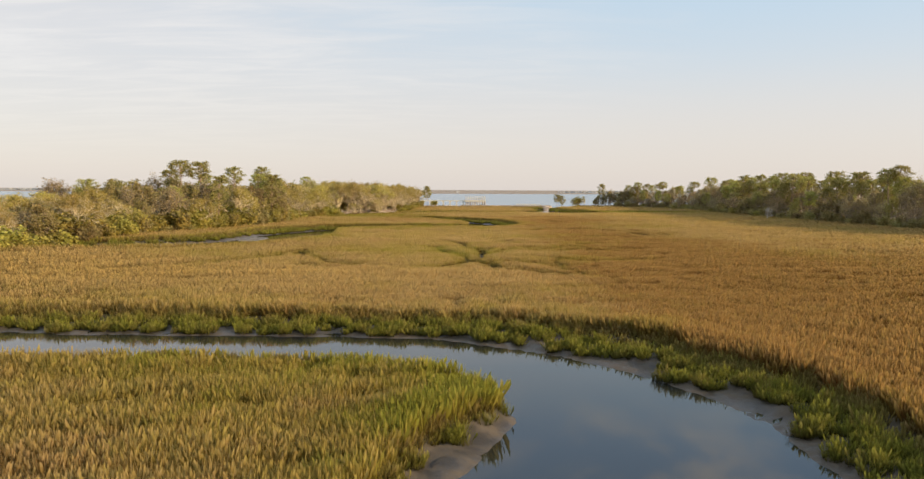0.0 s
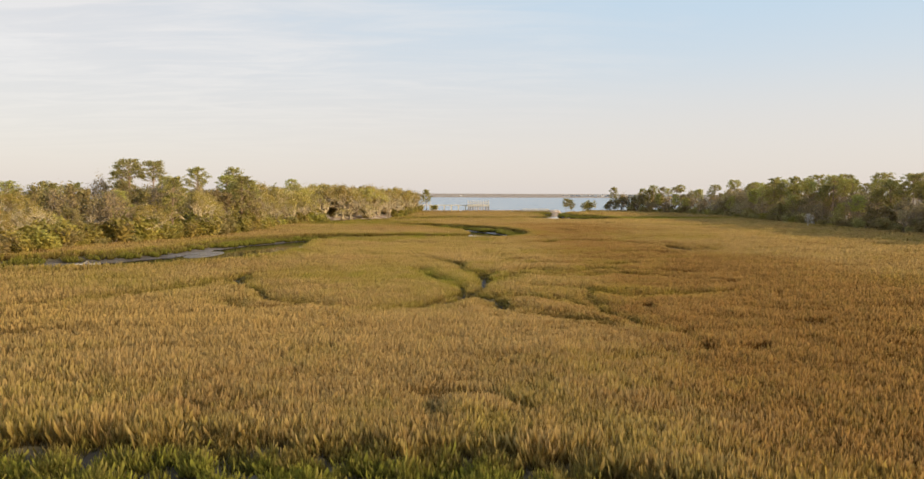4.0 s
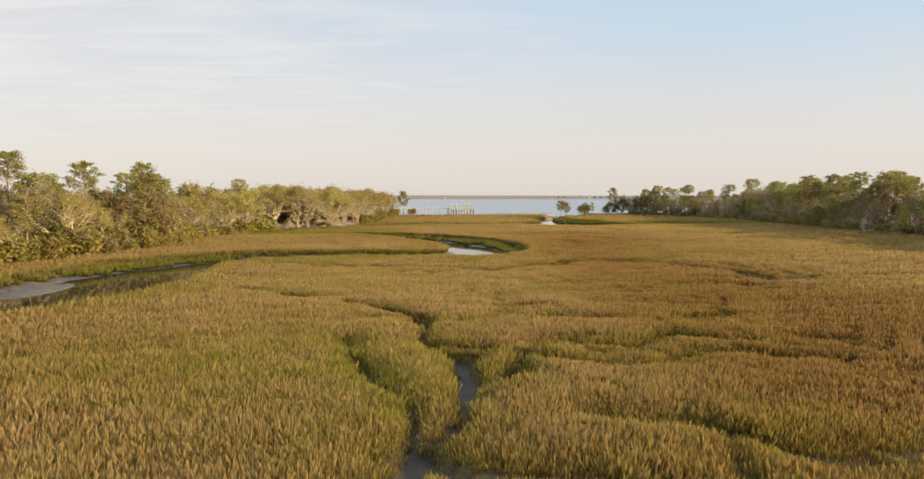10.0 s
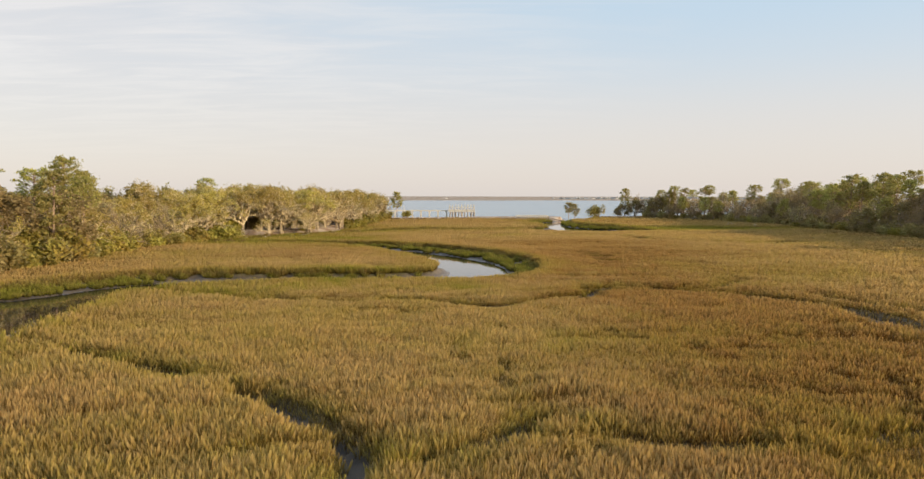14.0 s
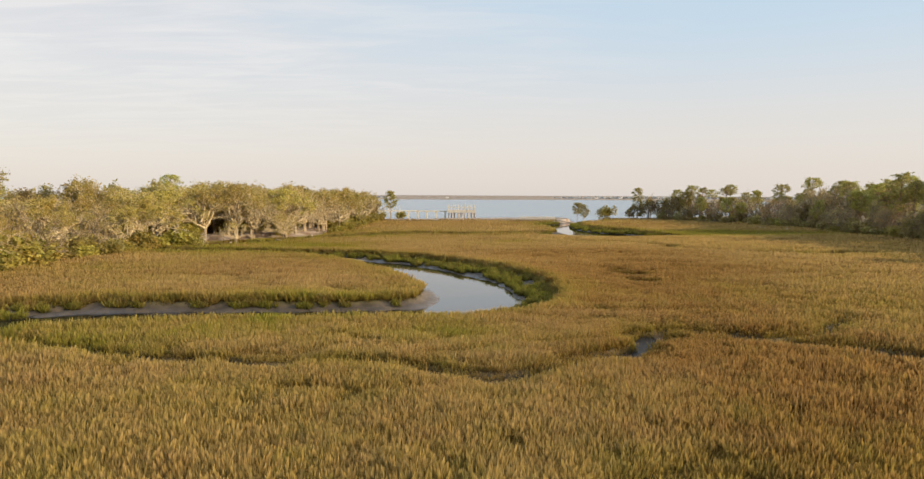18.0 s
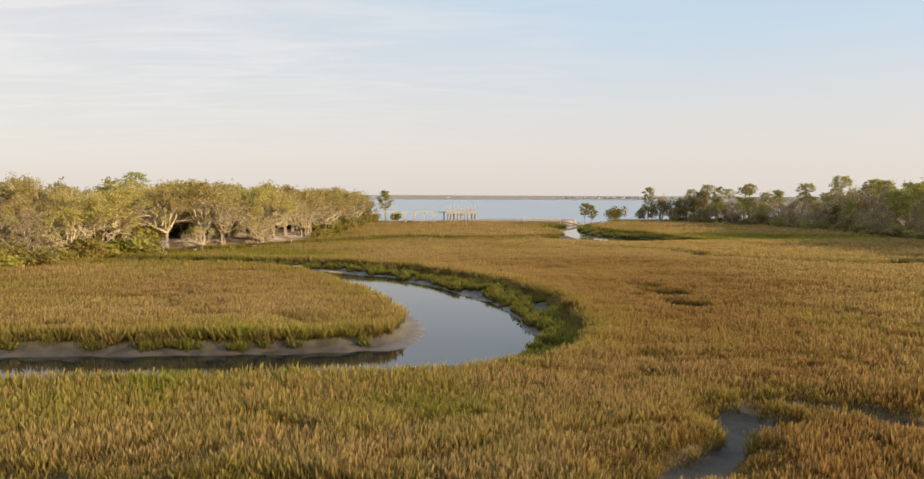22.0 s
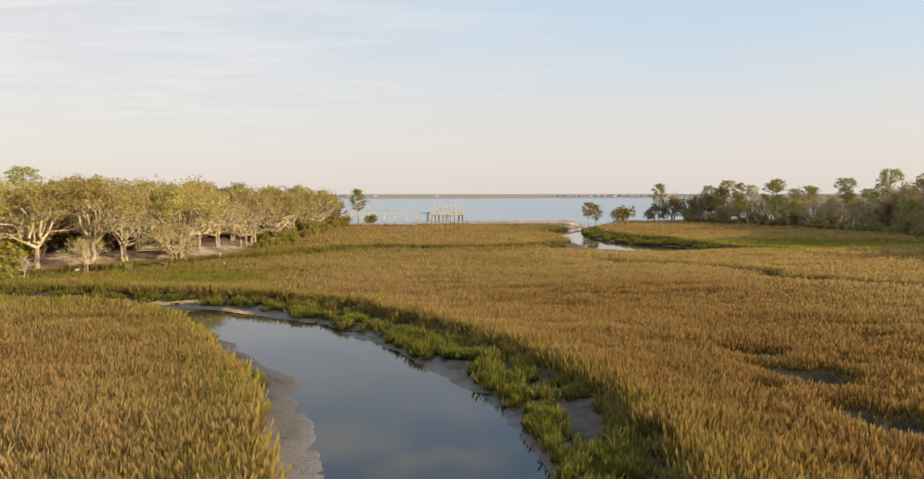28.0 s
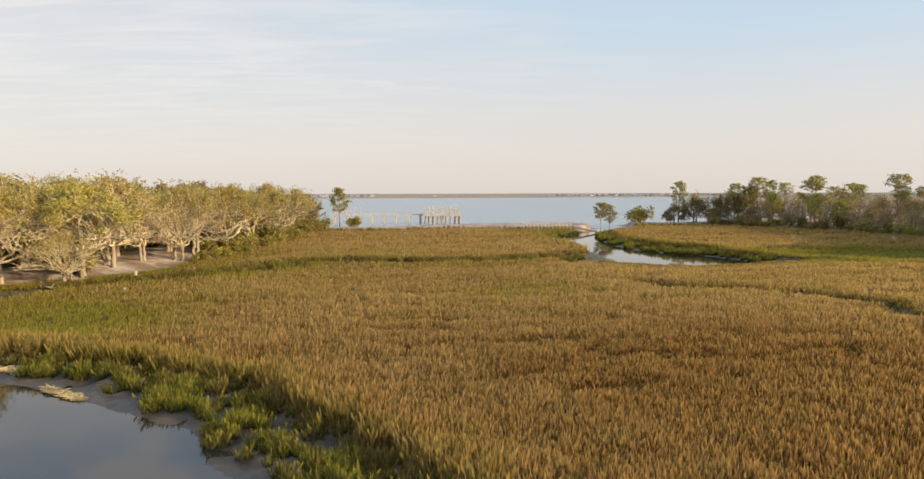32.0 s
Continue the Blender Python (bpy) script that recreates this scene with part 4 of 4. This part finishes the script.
SPARSE = plant([oak_meshes(150 + i, h, s, n, OAK_BROWN, GREY_BARK, .2, 3, 0.17, 2, 0.2) for i, (h, s, n) in enumerate([(8.5, 3.8, 1300), (7.5, 3.6, 800), (9.5, 3.6, 1600)])],
               "bare_tree", "thin half-bare grey tree at the wood's edge", "tree", "half-bare trees of the woods")
YOUNG = plant([pine_meshes(180 + i, h, c, s, PINE_LEAF, PINE_BARK, 26, 75, 0.21) for i, (h, c, s) in enumerate([(11, .36, 2.6), (10, .42, 2.8), (13, .30, 2.9)])],
              "pine_tree", "young pine with a loose rounded green crown", "tree", "pines of the woods")
PINES = plant([pine_meshes(170 + i, h, c, s, PINE_LEAF, PINE_BARK) for i, (h, c, s) in enumerate(
    [(18, .70, 3.7), (17, .66, 3.2), (16, .62, 2.7), (18, .74, 3.9), (15, .58, 2.6)])],
    "pine_tree", "tall pine with a bare trunk and flat green crown", "tree", "pines of the woods")
SHRUBS = plant([shrub_meshes(190 + i, h, s, SHRUB_LEAF, GREY_BARK, n) for i, (h, s, n) in enumerate([(2.6, 1.9, 1000), (2.0, 1.7, 800), (3.4, 2.2, 1300)])],
               "shrub", "rounded yellow-green shrub at the marsh edge", "shrub", "shrubs along the woods")
DARK_SHRUBS = plant([shrub_meshes(195 + i, h, s, OAK_DARK, GREY_BARK, n) for i, (h, s, n) in enumerate([(2.8, 2.0, 900), (3.6, 2.2, 1100)])],
                    "evergreen_shrub", "dark evergreen shrub under the trees", "shrub", "dark shrubs of the woods")
SNAGS = plant([oak_meshes(210 + i, h, s, 0, None, DRIFT, .3, 2, 0.2, 1) for i, (h, s) in enumerate([(5.0, 2.2), (3.8, 2.4)])],
              "dead_tree", "bleached leafless dead tree", "tree", "dead trees on the marsh edge")

pick = random.Random(12)

# the tall pines that stand out over the western wood: x, y, height
for i, (x, y, h) in enumerate([(-73.1, 319.4, 16.0), (-68.4, 232.1, 18.0), (-71.5, 213.3, 17.2), (-79.1, 191.2, 18.4), (-75.2, 194.9, 18.2), (-61.6, 226.4, 15.0),
                               (-65.5, 218.3, 15.4), (-93, 168, 12.5), (-67, 236, 15.5), (-88, 205, 16), (-84, 222, 15)]):
    put(PINES[(0, 2, 1, 3, 0, 4, 1, 3, 2, 1, 4)[i]], x, y, i * 1.9, 0.94 * h / (18, 17, 16, 18, 15)[(0, 2, 1, 3, 0, 4, 1, 3, 2, 1, 4)[i]])


def fill_wood(edge, into, y0, y1, rows, spacing, chooser, first):
    """Rows of trees behind a wood's edge."""
    a = np.array(edge, float)
    for r in range(rows):
        y = y0 + pick.random() * spacing
        while y < y1:
            d = first + r * spacing + pick.uniform(-0.35, 0.35) * spacing
            x = float(np.interp(y, a[:, 1], a[:, 0])) + into * d
            if float(shore_y(np.array(x))) - y > 12:
                chooser(x, y, r, d)
            y += spacing * pick.uniform(0.75, 1.3)


def west_tree(x, y, r, d):
    k = pick.random()
    if y > 268:                         # the open grove of live oaks
        if r == 0 and y < 330 and k < 0.12:
            return
        kinds, size = OAKS, pick.uniform(0.96, 1.2)
        if y > 345:
            size *= 0.9
            kinds = OAKS if k < 0.6 else DENSE
        if r >= 2 and k > 0.3:
            kinds, size = DENSE, pick.uniform(1.05, 1.25)
    elif y > 238:
        kinds, size = (OAKS, pick.uniform(0.75, 0.95)) if k < 0.6 else (SPARSE, pick.uniform(0.8, 1.0))
    elif y > 165:
        kinds, size = (SPARSE, pick.uniform(1.0, 1.35)) if k < 0.45 else (OAKS, pick.uniform(0.7, 0.9)) if k < 0.55 else (YOUNG, pick.uniform(0.9, 1.15)) if k < 0.68 else (DENSE, pick.uniform(0.85, 1.15))
    else:
        kinds, size = (OAKS, pick.uniform(0.62, 0.88)) if k < 0.6 else (SPARSE, pick.uniform(0.7, 0.95)) if k < 0.8 else (DENSE, pick.uniform(0.65, 0.85))
    put(pick.choice(kinds), x, y, pick.random() * 6.28, size)
    if y > 268 and r >= 2:
        for _ in range(2):
            put(pick.choice(DARK_SHRUBS), x + pick.uniform(-3, 3), y + pick.uniform(-3, 3), pick.random() * 6.28, pick.uniform(1.1, 1.6), 0.1)


def east_tree(x, y, r, d):
    k = pick.random()
    if r == 0:
        kinds, size = (SPARSE, pick.uniform(0.6, 1.0)) if k < 0.6 else (DENSE, pick.uniform(0.5, 0.85)) if k < 0.8 else (YOUNG, pick.uniform(0.7, 1.1))
    else:
        kinds, size = (PINES, pick.uniform(0.76, 1.0)) if k < 0.40 else (YOUNG, pick.uniform(1.0, 1.3)) if k < 0.58 else (DENSE, pick.uniform(0.8, 1.05)) if k < 0.64 else (SPARSE, pick.uniform(1.05, 1.35))
    put(pick.choice(kinds), x, y, pick.random() * 6.28, size * (0.82 if y > 385 else 1.0))


fill_wood(EDGE_WEST, -1, 85, 424, 5, 6.8, west_tree, 4.0)
fill_wood(EDGE_EAST, 1, 150, 455, 5, 5.6, east_tree, 4.0)


def west_shrub(x, y, r, d):
    if 280 < y < 340 and (d < 3 or pick.random() < 0.9):
        return
    k = pick.random()
    put(pick.choice(SHRUBS if k < 0.7 else DARK_SHRUBS), x, y, pick.random() * 6.28, pick.uniform(0.7, 1.5), 0.1)


def under_shrub(x, y, r, d):
    """The taller green thicket under the pines."""
    put(pick.choice(SHRUBS if pick.random() < 0.75 else DARK_SHRUBS), x, y, pick.random() * 6.28, pick.uniform(1.1, 1.9), 0.1)


def east_shrub(x, y, r, d):
    k = pick.random()
    put(pick.choice(SHRUBS if k < 0.2 else DARK_SHRUBS), x, y, pick.random() * 6.28, pick.uniform(0.6, 1.3), 0.1)


fill_wood(EDGE_WEST, -1, 95, 422, 3, 3.6, west_shrub, 0.3)
fill_wood(EDGE_WEST, -1, 120, 238, 2, 3.0, under_shrub, 1.5)
fill_wood(EDGE_EAST, 1, 150, 455, 2, 4.0, east_shrub, 0.5)

# shrubs and a low bent oak at the edge of the grove
for x, y, s in ((-52, 277.5, 1.3), (-49.5, 275.5, 1.0), (-54.5, 274, 1.5), (-40.5, 288, 0.6), (-30, 326, 0.8), (-29, 333, 1.0), (-28, 341, 1.2)):
    put(pick.choice(SHRUBS), x, y, pick.random() * 6.28, s, 0.1)
put(OAKS[4], -45.5, 287.5, 0.7, 0.52)
put(OAKS[2], -37.5, 299.5, 2.2, 0.62)

# lone trees by the beach
put(YOUNG[0], -21.6, 421, 0.4, 1.05)
put(YOUNG[1], 59.8, 428, 2.0, 0.86)
put(YOUNG[0], 62.9, 430, 4.0, 0.80)
put(SHRUBS[2], 73.5, 433, 1.0, 1.75)
put(SHRUBS[0], -17.5, 421, 1.0, 1.3)
put(YOUNG[2], 92.0, 449, 1.0, 1.08)
for i, (x, y, s) in enumerate(((96, 446, 0.9), (100, 444, 1.1), (103, 441, 0.85), (106, 440, 1.15), (89.5, 446, 0.7), (98, 449, 1.0), (108, 437, 0.95), (104, 446, 1.1))):
    put((DENSE, SPARSE)[i % 2][i % 3], x, y, 1.3 * i, s)
put(YOUNG[1], 109.5, 433, 1.0, 1.15)
put(DENSE[0], 88, 449, 3.0, 0.45)
put(SNAGS[1], -50.5, 281, 2.3, 0.7)
put(SNAGS[0], 118, 262, 1.3, 0.9)


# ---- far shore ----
# leaf colours greyed to stand for the haze over the bay
FAR_LEAF = leaf_material("hazed_far_leaves", (0.34, 0.36, 0.37, 1), (0.42, 0.43, 0.43, 1), (0.40, 0.40, 0.39, 1))


def far_woods():
    rng = np.random.RandomState(8)
    n = 5200
    x = -2600 + rng.rand(n) * 5200
    y = 1880 + 160 * field_noise(x, x * 0, 700, 41) + rng.rand(n) ** 2 * 260
    gap = field_noise(x, x * 0, 260, 43, 3) > -0.35
    x, y = x[gap], y[gap]
    n = len(x)
    h = 3.0 + 4.0 * rng.rand(n) + 3.0 * field_noise(x, x * 0, 120, 44)
    c = np.stack([x, y, 0.6 + h * 0.5 * rng.rand(n)], 1)
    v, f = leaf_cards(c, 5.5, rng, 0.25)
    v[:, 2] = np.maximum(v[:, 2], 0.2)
    tagged(new("far_woods", poly_mesh("far_woods", v, f, FAR_LEAF)), "low woods on the far shore of the bay, greyed for haze", "woods", kind="stuff")


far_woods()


def far_house(x, y, w, d, h):
    root = thing("far_house", "small white house far across the bay", "house", "houses on the far shore", pose(x, y, 0.8))
    bm = bmesh.new()
    box(bm, 0, 0, h / 2, w, d, h, 0.1)
    part("wall", bm_mesh("wall", bm, WHITE), root)
    bm = bmesh.new()
    e = [bm.verts.new(p) for p in ((-w * .54, -d * .54, h), (w * .54, -d * .54, h), (w * .54, d * .54, h), (-w * .54, d * .54, h), (-w * .54, 0, h * 1.4), (w * .54, 0, h * 1.4))]
    for q in ((0, 1, 5, 4), (2, 3, 4, 5), (1, 2, 5), (3, 0, 4), (3, 2, 1, 0)):
        bm.faces.new([e[i] for i in q])
    part("roof", bm_mesh("roof", bm, GREY_WOOD), root)


WHITE, _k, _b, _o = material("white_paint", 0.6, 0.3)
set_in(_k, _b, "Base Color", _k.mix(_k.noise(_k.n("ShaderNodeTexCoord").outputs["Object"], 0.4), (0.70, 0.69, 0.66, 1), (0.82, 0.81, 0.79, 1)))
for i in range(9):
    far_house(pick.uniform(-900, 700), 1866 + pick.uniform(-10, 20), pick.uniform(4, 8), 6, pick.uniform(1.6, 2.6))


# ---- old dock in the bay ----
def post_mesh(name, r, h, mat, sides=8):
    t = Tubes()
    t.add([(0, 0, 0), (0.01, 0, h * .4), (0, 0.015, h * 0.97), (0, 0.015, h)], (r * 1.05, r, r * 0.95, r * 0.6), sides)
    return t.mesh(name, mat)


def plank_mesh(name, sx, sy, sz, mat, bev=0.015):
    bm = bmesh.new()
    box(bm, 0, 0, 0, sx, sy, sz, bev)
    return bm_mesh(name, bm, mat)


def dock():
    y, deck = 478.0, 2.35
    root = thing("dock_platform", "weathered pale raised dock platform on slanting piles", "dock", m=pose(9.2, y, 0))
    long_post, beam = post_mesh("pile", 0.32, 5.6, GREY_WOOD), plank_mesh("beam", 14.4, 0.35, 1.3, PALE_WOOD)
    upright, rail = plank_mesh("upright", 0.36, 0.36, 3.0, PALE_WOOD), plank_mesh("rail", 14.2, 0.12, 0.22, PALE_WOOD)
    board = plank_mesh("deck_board", 0.9, 6.2, 0.10, GREY_WOOD)
    for side in (-1, 1):
        part("beam", beam, root, "", pose(0, side * 3.0, deck - 0.4))
        part("rail", rail, root, "", pose(0, side * 3.0, deck + 1.5))
        for i in range(9):
            x = -6.7 + i * 1.675
            part("upright", upright, root, "", pose(x, side * 2.8, deck + 1.5))
            part("pile", long_post, root, "", pose(x, side * 2.8, -3.0, 0, pick.uniform(-7, 7), 0))
    for i in range(15):
        part("deck_board", board, root, "", pose(-6.7 + i * 0.955, 0, deck + 0.14))

    way = thing("walkway", "long weathered walkway on paired piers leading to the dock", "walkway", m=pose(-15.6, y, 0))
    girder, col, cap = plank_mesh("girder", 35.0, 0.5, 0.5, PALE_WOOD), plank_mesh("pier", 0.75, 0.9, 4.6, PALE_WOOD, 0.04), plank_mesh("pier_cap", 1.3, 3.2, 0.4, PALE_WOOD)
    for side in (-1, 1):
        part("girder", girder, way, "", pose(0, side * 1.1, deck - 0.35))
    for i in range(8):
        x = -16.5 + i * 4.7
        part("pier_cap", cap, way, "", pose(x, 0, deck - 0.8))
        for side in (-1, 1):
            part("pier", col, way, "", pose(x, side * 1.0, -0.9))
    short = plank_mesh("upright", 0.3, 0.3, 2.6, PALE_WOOD)
    for i in range(6):
        part("upright", short, way, "", pose(-16.5 + i * 1.9, 1.2, deck + 1.2, 0, pick.uniform(-4, 4), 0))


def footbridge():
    x0, x1, y, top = 33.0, 47.5, 413.0, 0.55
    w = x1 - x0
    root = thing("footbridge", "low pale wooden footbridge on short posts", "bridge", m=pose((x0 + x1) / 2, y, 0))
    post, rail, stringer = plank_mesh("post", 0.22, 0.22, 2.6, PALE_WOOD), plank_mesh("rail", w, 0.10, 0.16, PALE_WOOD), plank_mesh("stringer", w, 0.14, 0.30, GREY_WOOD)
    board = plank_mesh("deck_board", 0.42, 2.0, 0.08, PALE_WOOD)
    for side in (-1, 1):
        part("stringer", stringer, root, "", pose(0, side * 0.8, top - 0.22))
        part("rail", rail, root, "", pose(0, side * 0.97, top + 0.85))
        for i in range(14):
            part("post", post, root, "", pose(-w / 2 + 0.3 + i * (w - 0.6) / 13, side * 0.97, top - 0.4))
    for i in range(int(w / 0.46)):
        part("deck_board", board, root, "", pose(-w / 2 + 0.25 + i * 0.46, 0, top))
    ramp = thing("fallen_gangway", "dark collapsed wooden gangway slanting to the creek", "gangway", m=pose(51.8, 413.0, -0.6, 0, 12, -8))
    for side in (-1, 1):
        part("stringer", plank_mesh("stringer", 8.0, 0.16, 0.35, GREY_WOOD), ramp, "", pose(0, side * 0.8, 0))
    for i in range(15):
        part("deck_board", plank_mesh("deck_board", 0.4, 1.9, 0.07, GREY_WOOD), ramp, "", pose(-3.7 + i * 0.53, 0, 0.22))


def fallen_log(x, y, turn, length, r):
    rng = np.random.RandomState(int(abs(x * 7 + y)))
    z = float(ground_height(np.array([x]), np.array([y]))[0])
    root = thing("fallen_log", "bleached fallen tree trunk on the ground", "log", "driftwood logs", pose(x, y, z + r * 0.6, 0, 0, turn))
    t = Tubes()
    t.add(bent((-length / 2, 0, 0), (length / 2, 0, 0.15), 7, 0.10, rng), np.linspace(r, r * 0.5, 7), 8)
    part("trunk", t.mesh("trunk", DRIFT), root)
    for i in range(4):
        b = Tubes()
        s = (rng.uniform(-0.3, 0.45) * length, 0, 0)
        b.add(bent(s, (s[0] + rng.uniform(0.3, 1.2), rng.uniform(-1, 1), rng.uniform(0.2, 1.1)), 4, 0.08, rng), (r * 0.4, r * 0.3, r * 0.2, 0.02), 5)
        part("branch", b.mesh("branch", DRIFT), root)


dock()
footbridge()
for row in ((-49.5, 279.5, 25, 4.5, .22), (-46, 288, 80, 3.5, .2), (60, 422, 10, 6.0, .25), (-61.5, 141, 15, 4, .2), (116, 352, 20, 5, .25), (-56, 192, 5, 4, .2), (-38, 296, -12, 3.0, .16), (110.7, 364, 6, 5.5, .3)):
    fallen_log(*row)


# ---- small things in the grove ----
def bench(x, y, turn):
    z = float(ground_height(np.array([x]), np.array([y]))[0])
    root = thing("bench", "low weathered plank bench on the sand", "bench", m=pose(x, y, z, 0, 0, turn))
    for side in (-1, 1):
        part("plank", plank_mesh("plank", 1.9, 0.2, 0.06, PALE_WOOD), root, "", pose(0, side * 0.12, 0.46))
        part("leg", plank_mesh("leg", 0.1, 0.42, 0.44, GREY_WOOD), root, "", pose(side * 0.75, 0, 0.22))


def stump(x, y, r, h):
    z = float(ground_height(np.array([x]), np.array([y]))[0])
    t = Tubes()
    t.add([(0, 0, -0.2), (0, 0, 0.1), (0.02, 0, h * 0.6), (0.03, 0.02, h), (0.03, 0.02, h + 0.01)], (r * 1.5, r * 1.15, r, r * 0.95, 0.01), 9)
    ob = tagged(new("tree_stump", t.mesh("tree_stump", DRIFT)), "short bleached tree stump in the grass", "stump")
    ob.matrix_basis = pose(x, y, z)


bench(-36.5, 301.5, 20)
stump(-26.0, 291.0, 0.25, 0.7)
stump(-31.5, 306.0, 0.2, 0.9)


def reed_wrack(x, y, turn, length, width, seed):
    """Dead reed stems washed up along the water's edge."""
    rng = np.random.RandomState(seed)
    t = Tubes()
    c, sn = math.cos(math.radians(turn)), math.sin(math.radians(turn))
    for i in range(int(length * 34)):
        u, w = (rng.rand() - 0.5) * length, (rng.rand() - 0.5) * width * (0.5 + 0.5 * rng.rand())
        a = rng.randn() * 0.5
        p = np.array([u * c - w * sn, u * sn + w * c])
        d = np.array([math.cos(a + math.radians(turn)), math.sin(a + math.radians(turn))]) * rng.uniform(0.25, 0.6)
        ends = np.stack([p - d, p + d])
        z = np.maximum(ground_height(x + ends[:, 0], y + ends[:, 1]), TIDE) + 0.03 + 0.14 * rng.rand()
        t.add([(ends[0, 0], ends[0, 1], z[0]), (ends[1, 0], ends[1, 1], z[1])], (0.03, 0.018), 3)
    ob = tagged(new("reed_wrack", t.mesh("reed_wrack", STRAW_LITTER)), "bleached dead reed stems washed up on the mud", "wrack", kind="stuff")
    ob.matrix_basis = pose(x, y, 0)


STRAW_LITTER = wood_material("bleached_reed", (0.52, 0.39, 0.17, 1), (0.70, 0.55, 0.28, 1))
reed_wrack(-21.5, 259.3, -1, 6.5, 1.1, 5)
reed_wrack(-13.0, 254.9, -32, 4.0, 0.8, 6)
reed_wrack(-16.5, 33.5, 25, 4.5, 1.0, 7)
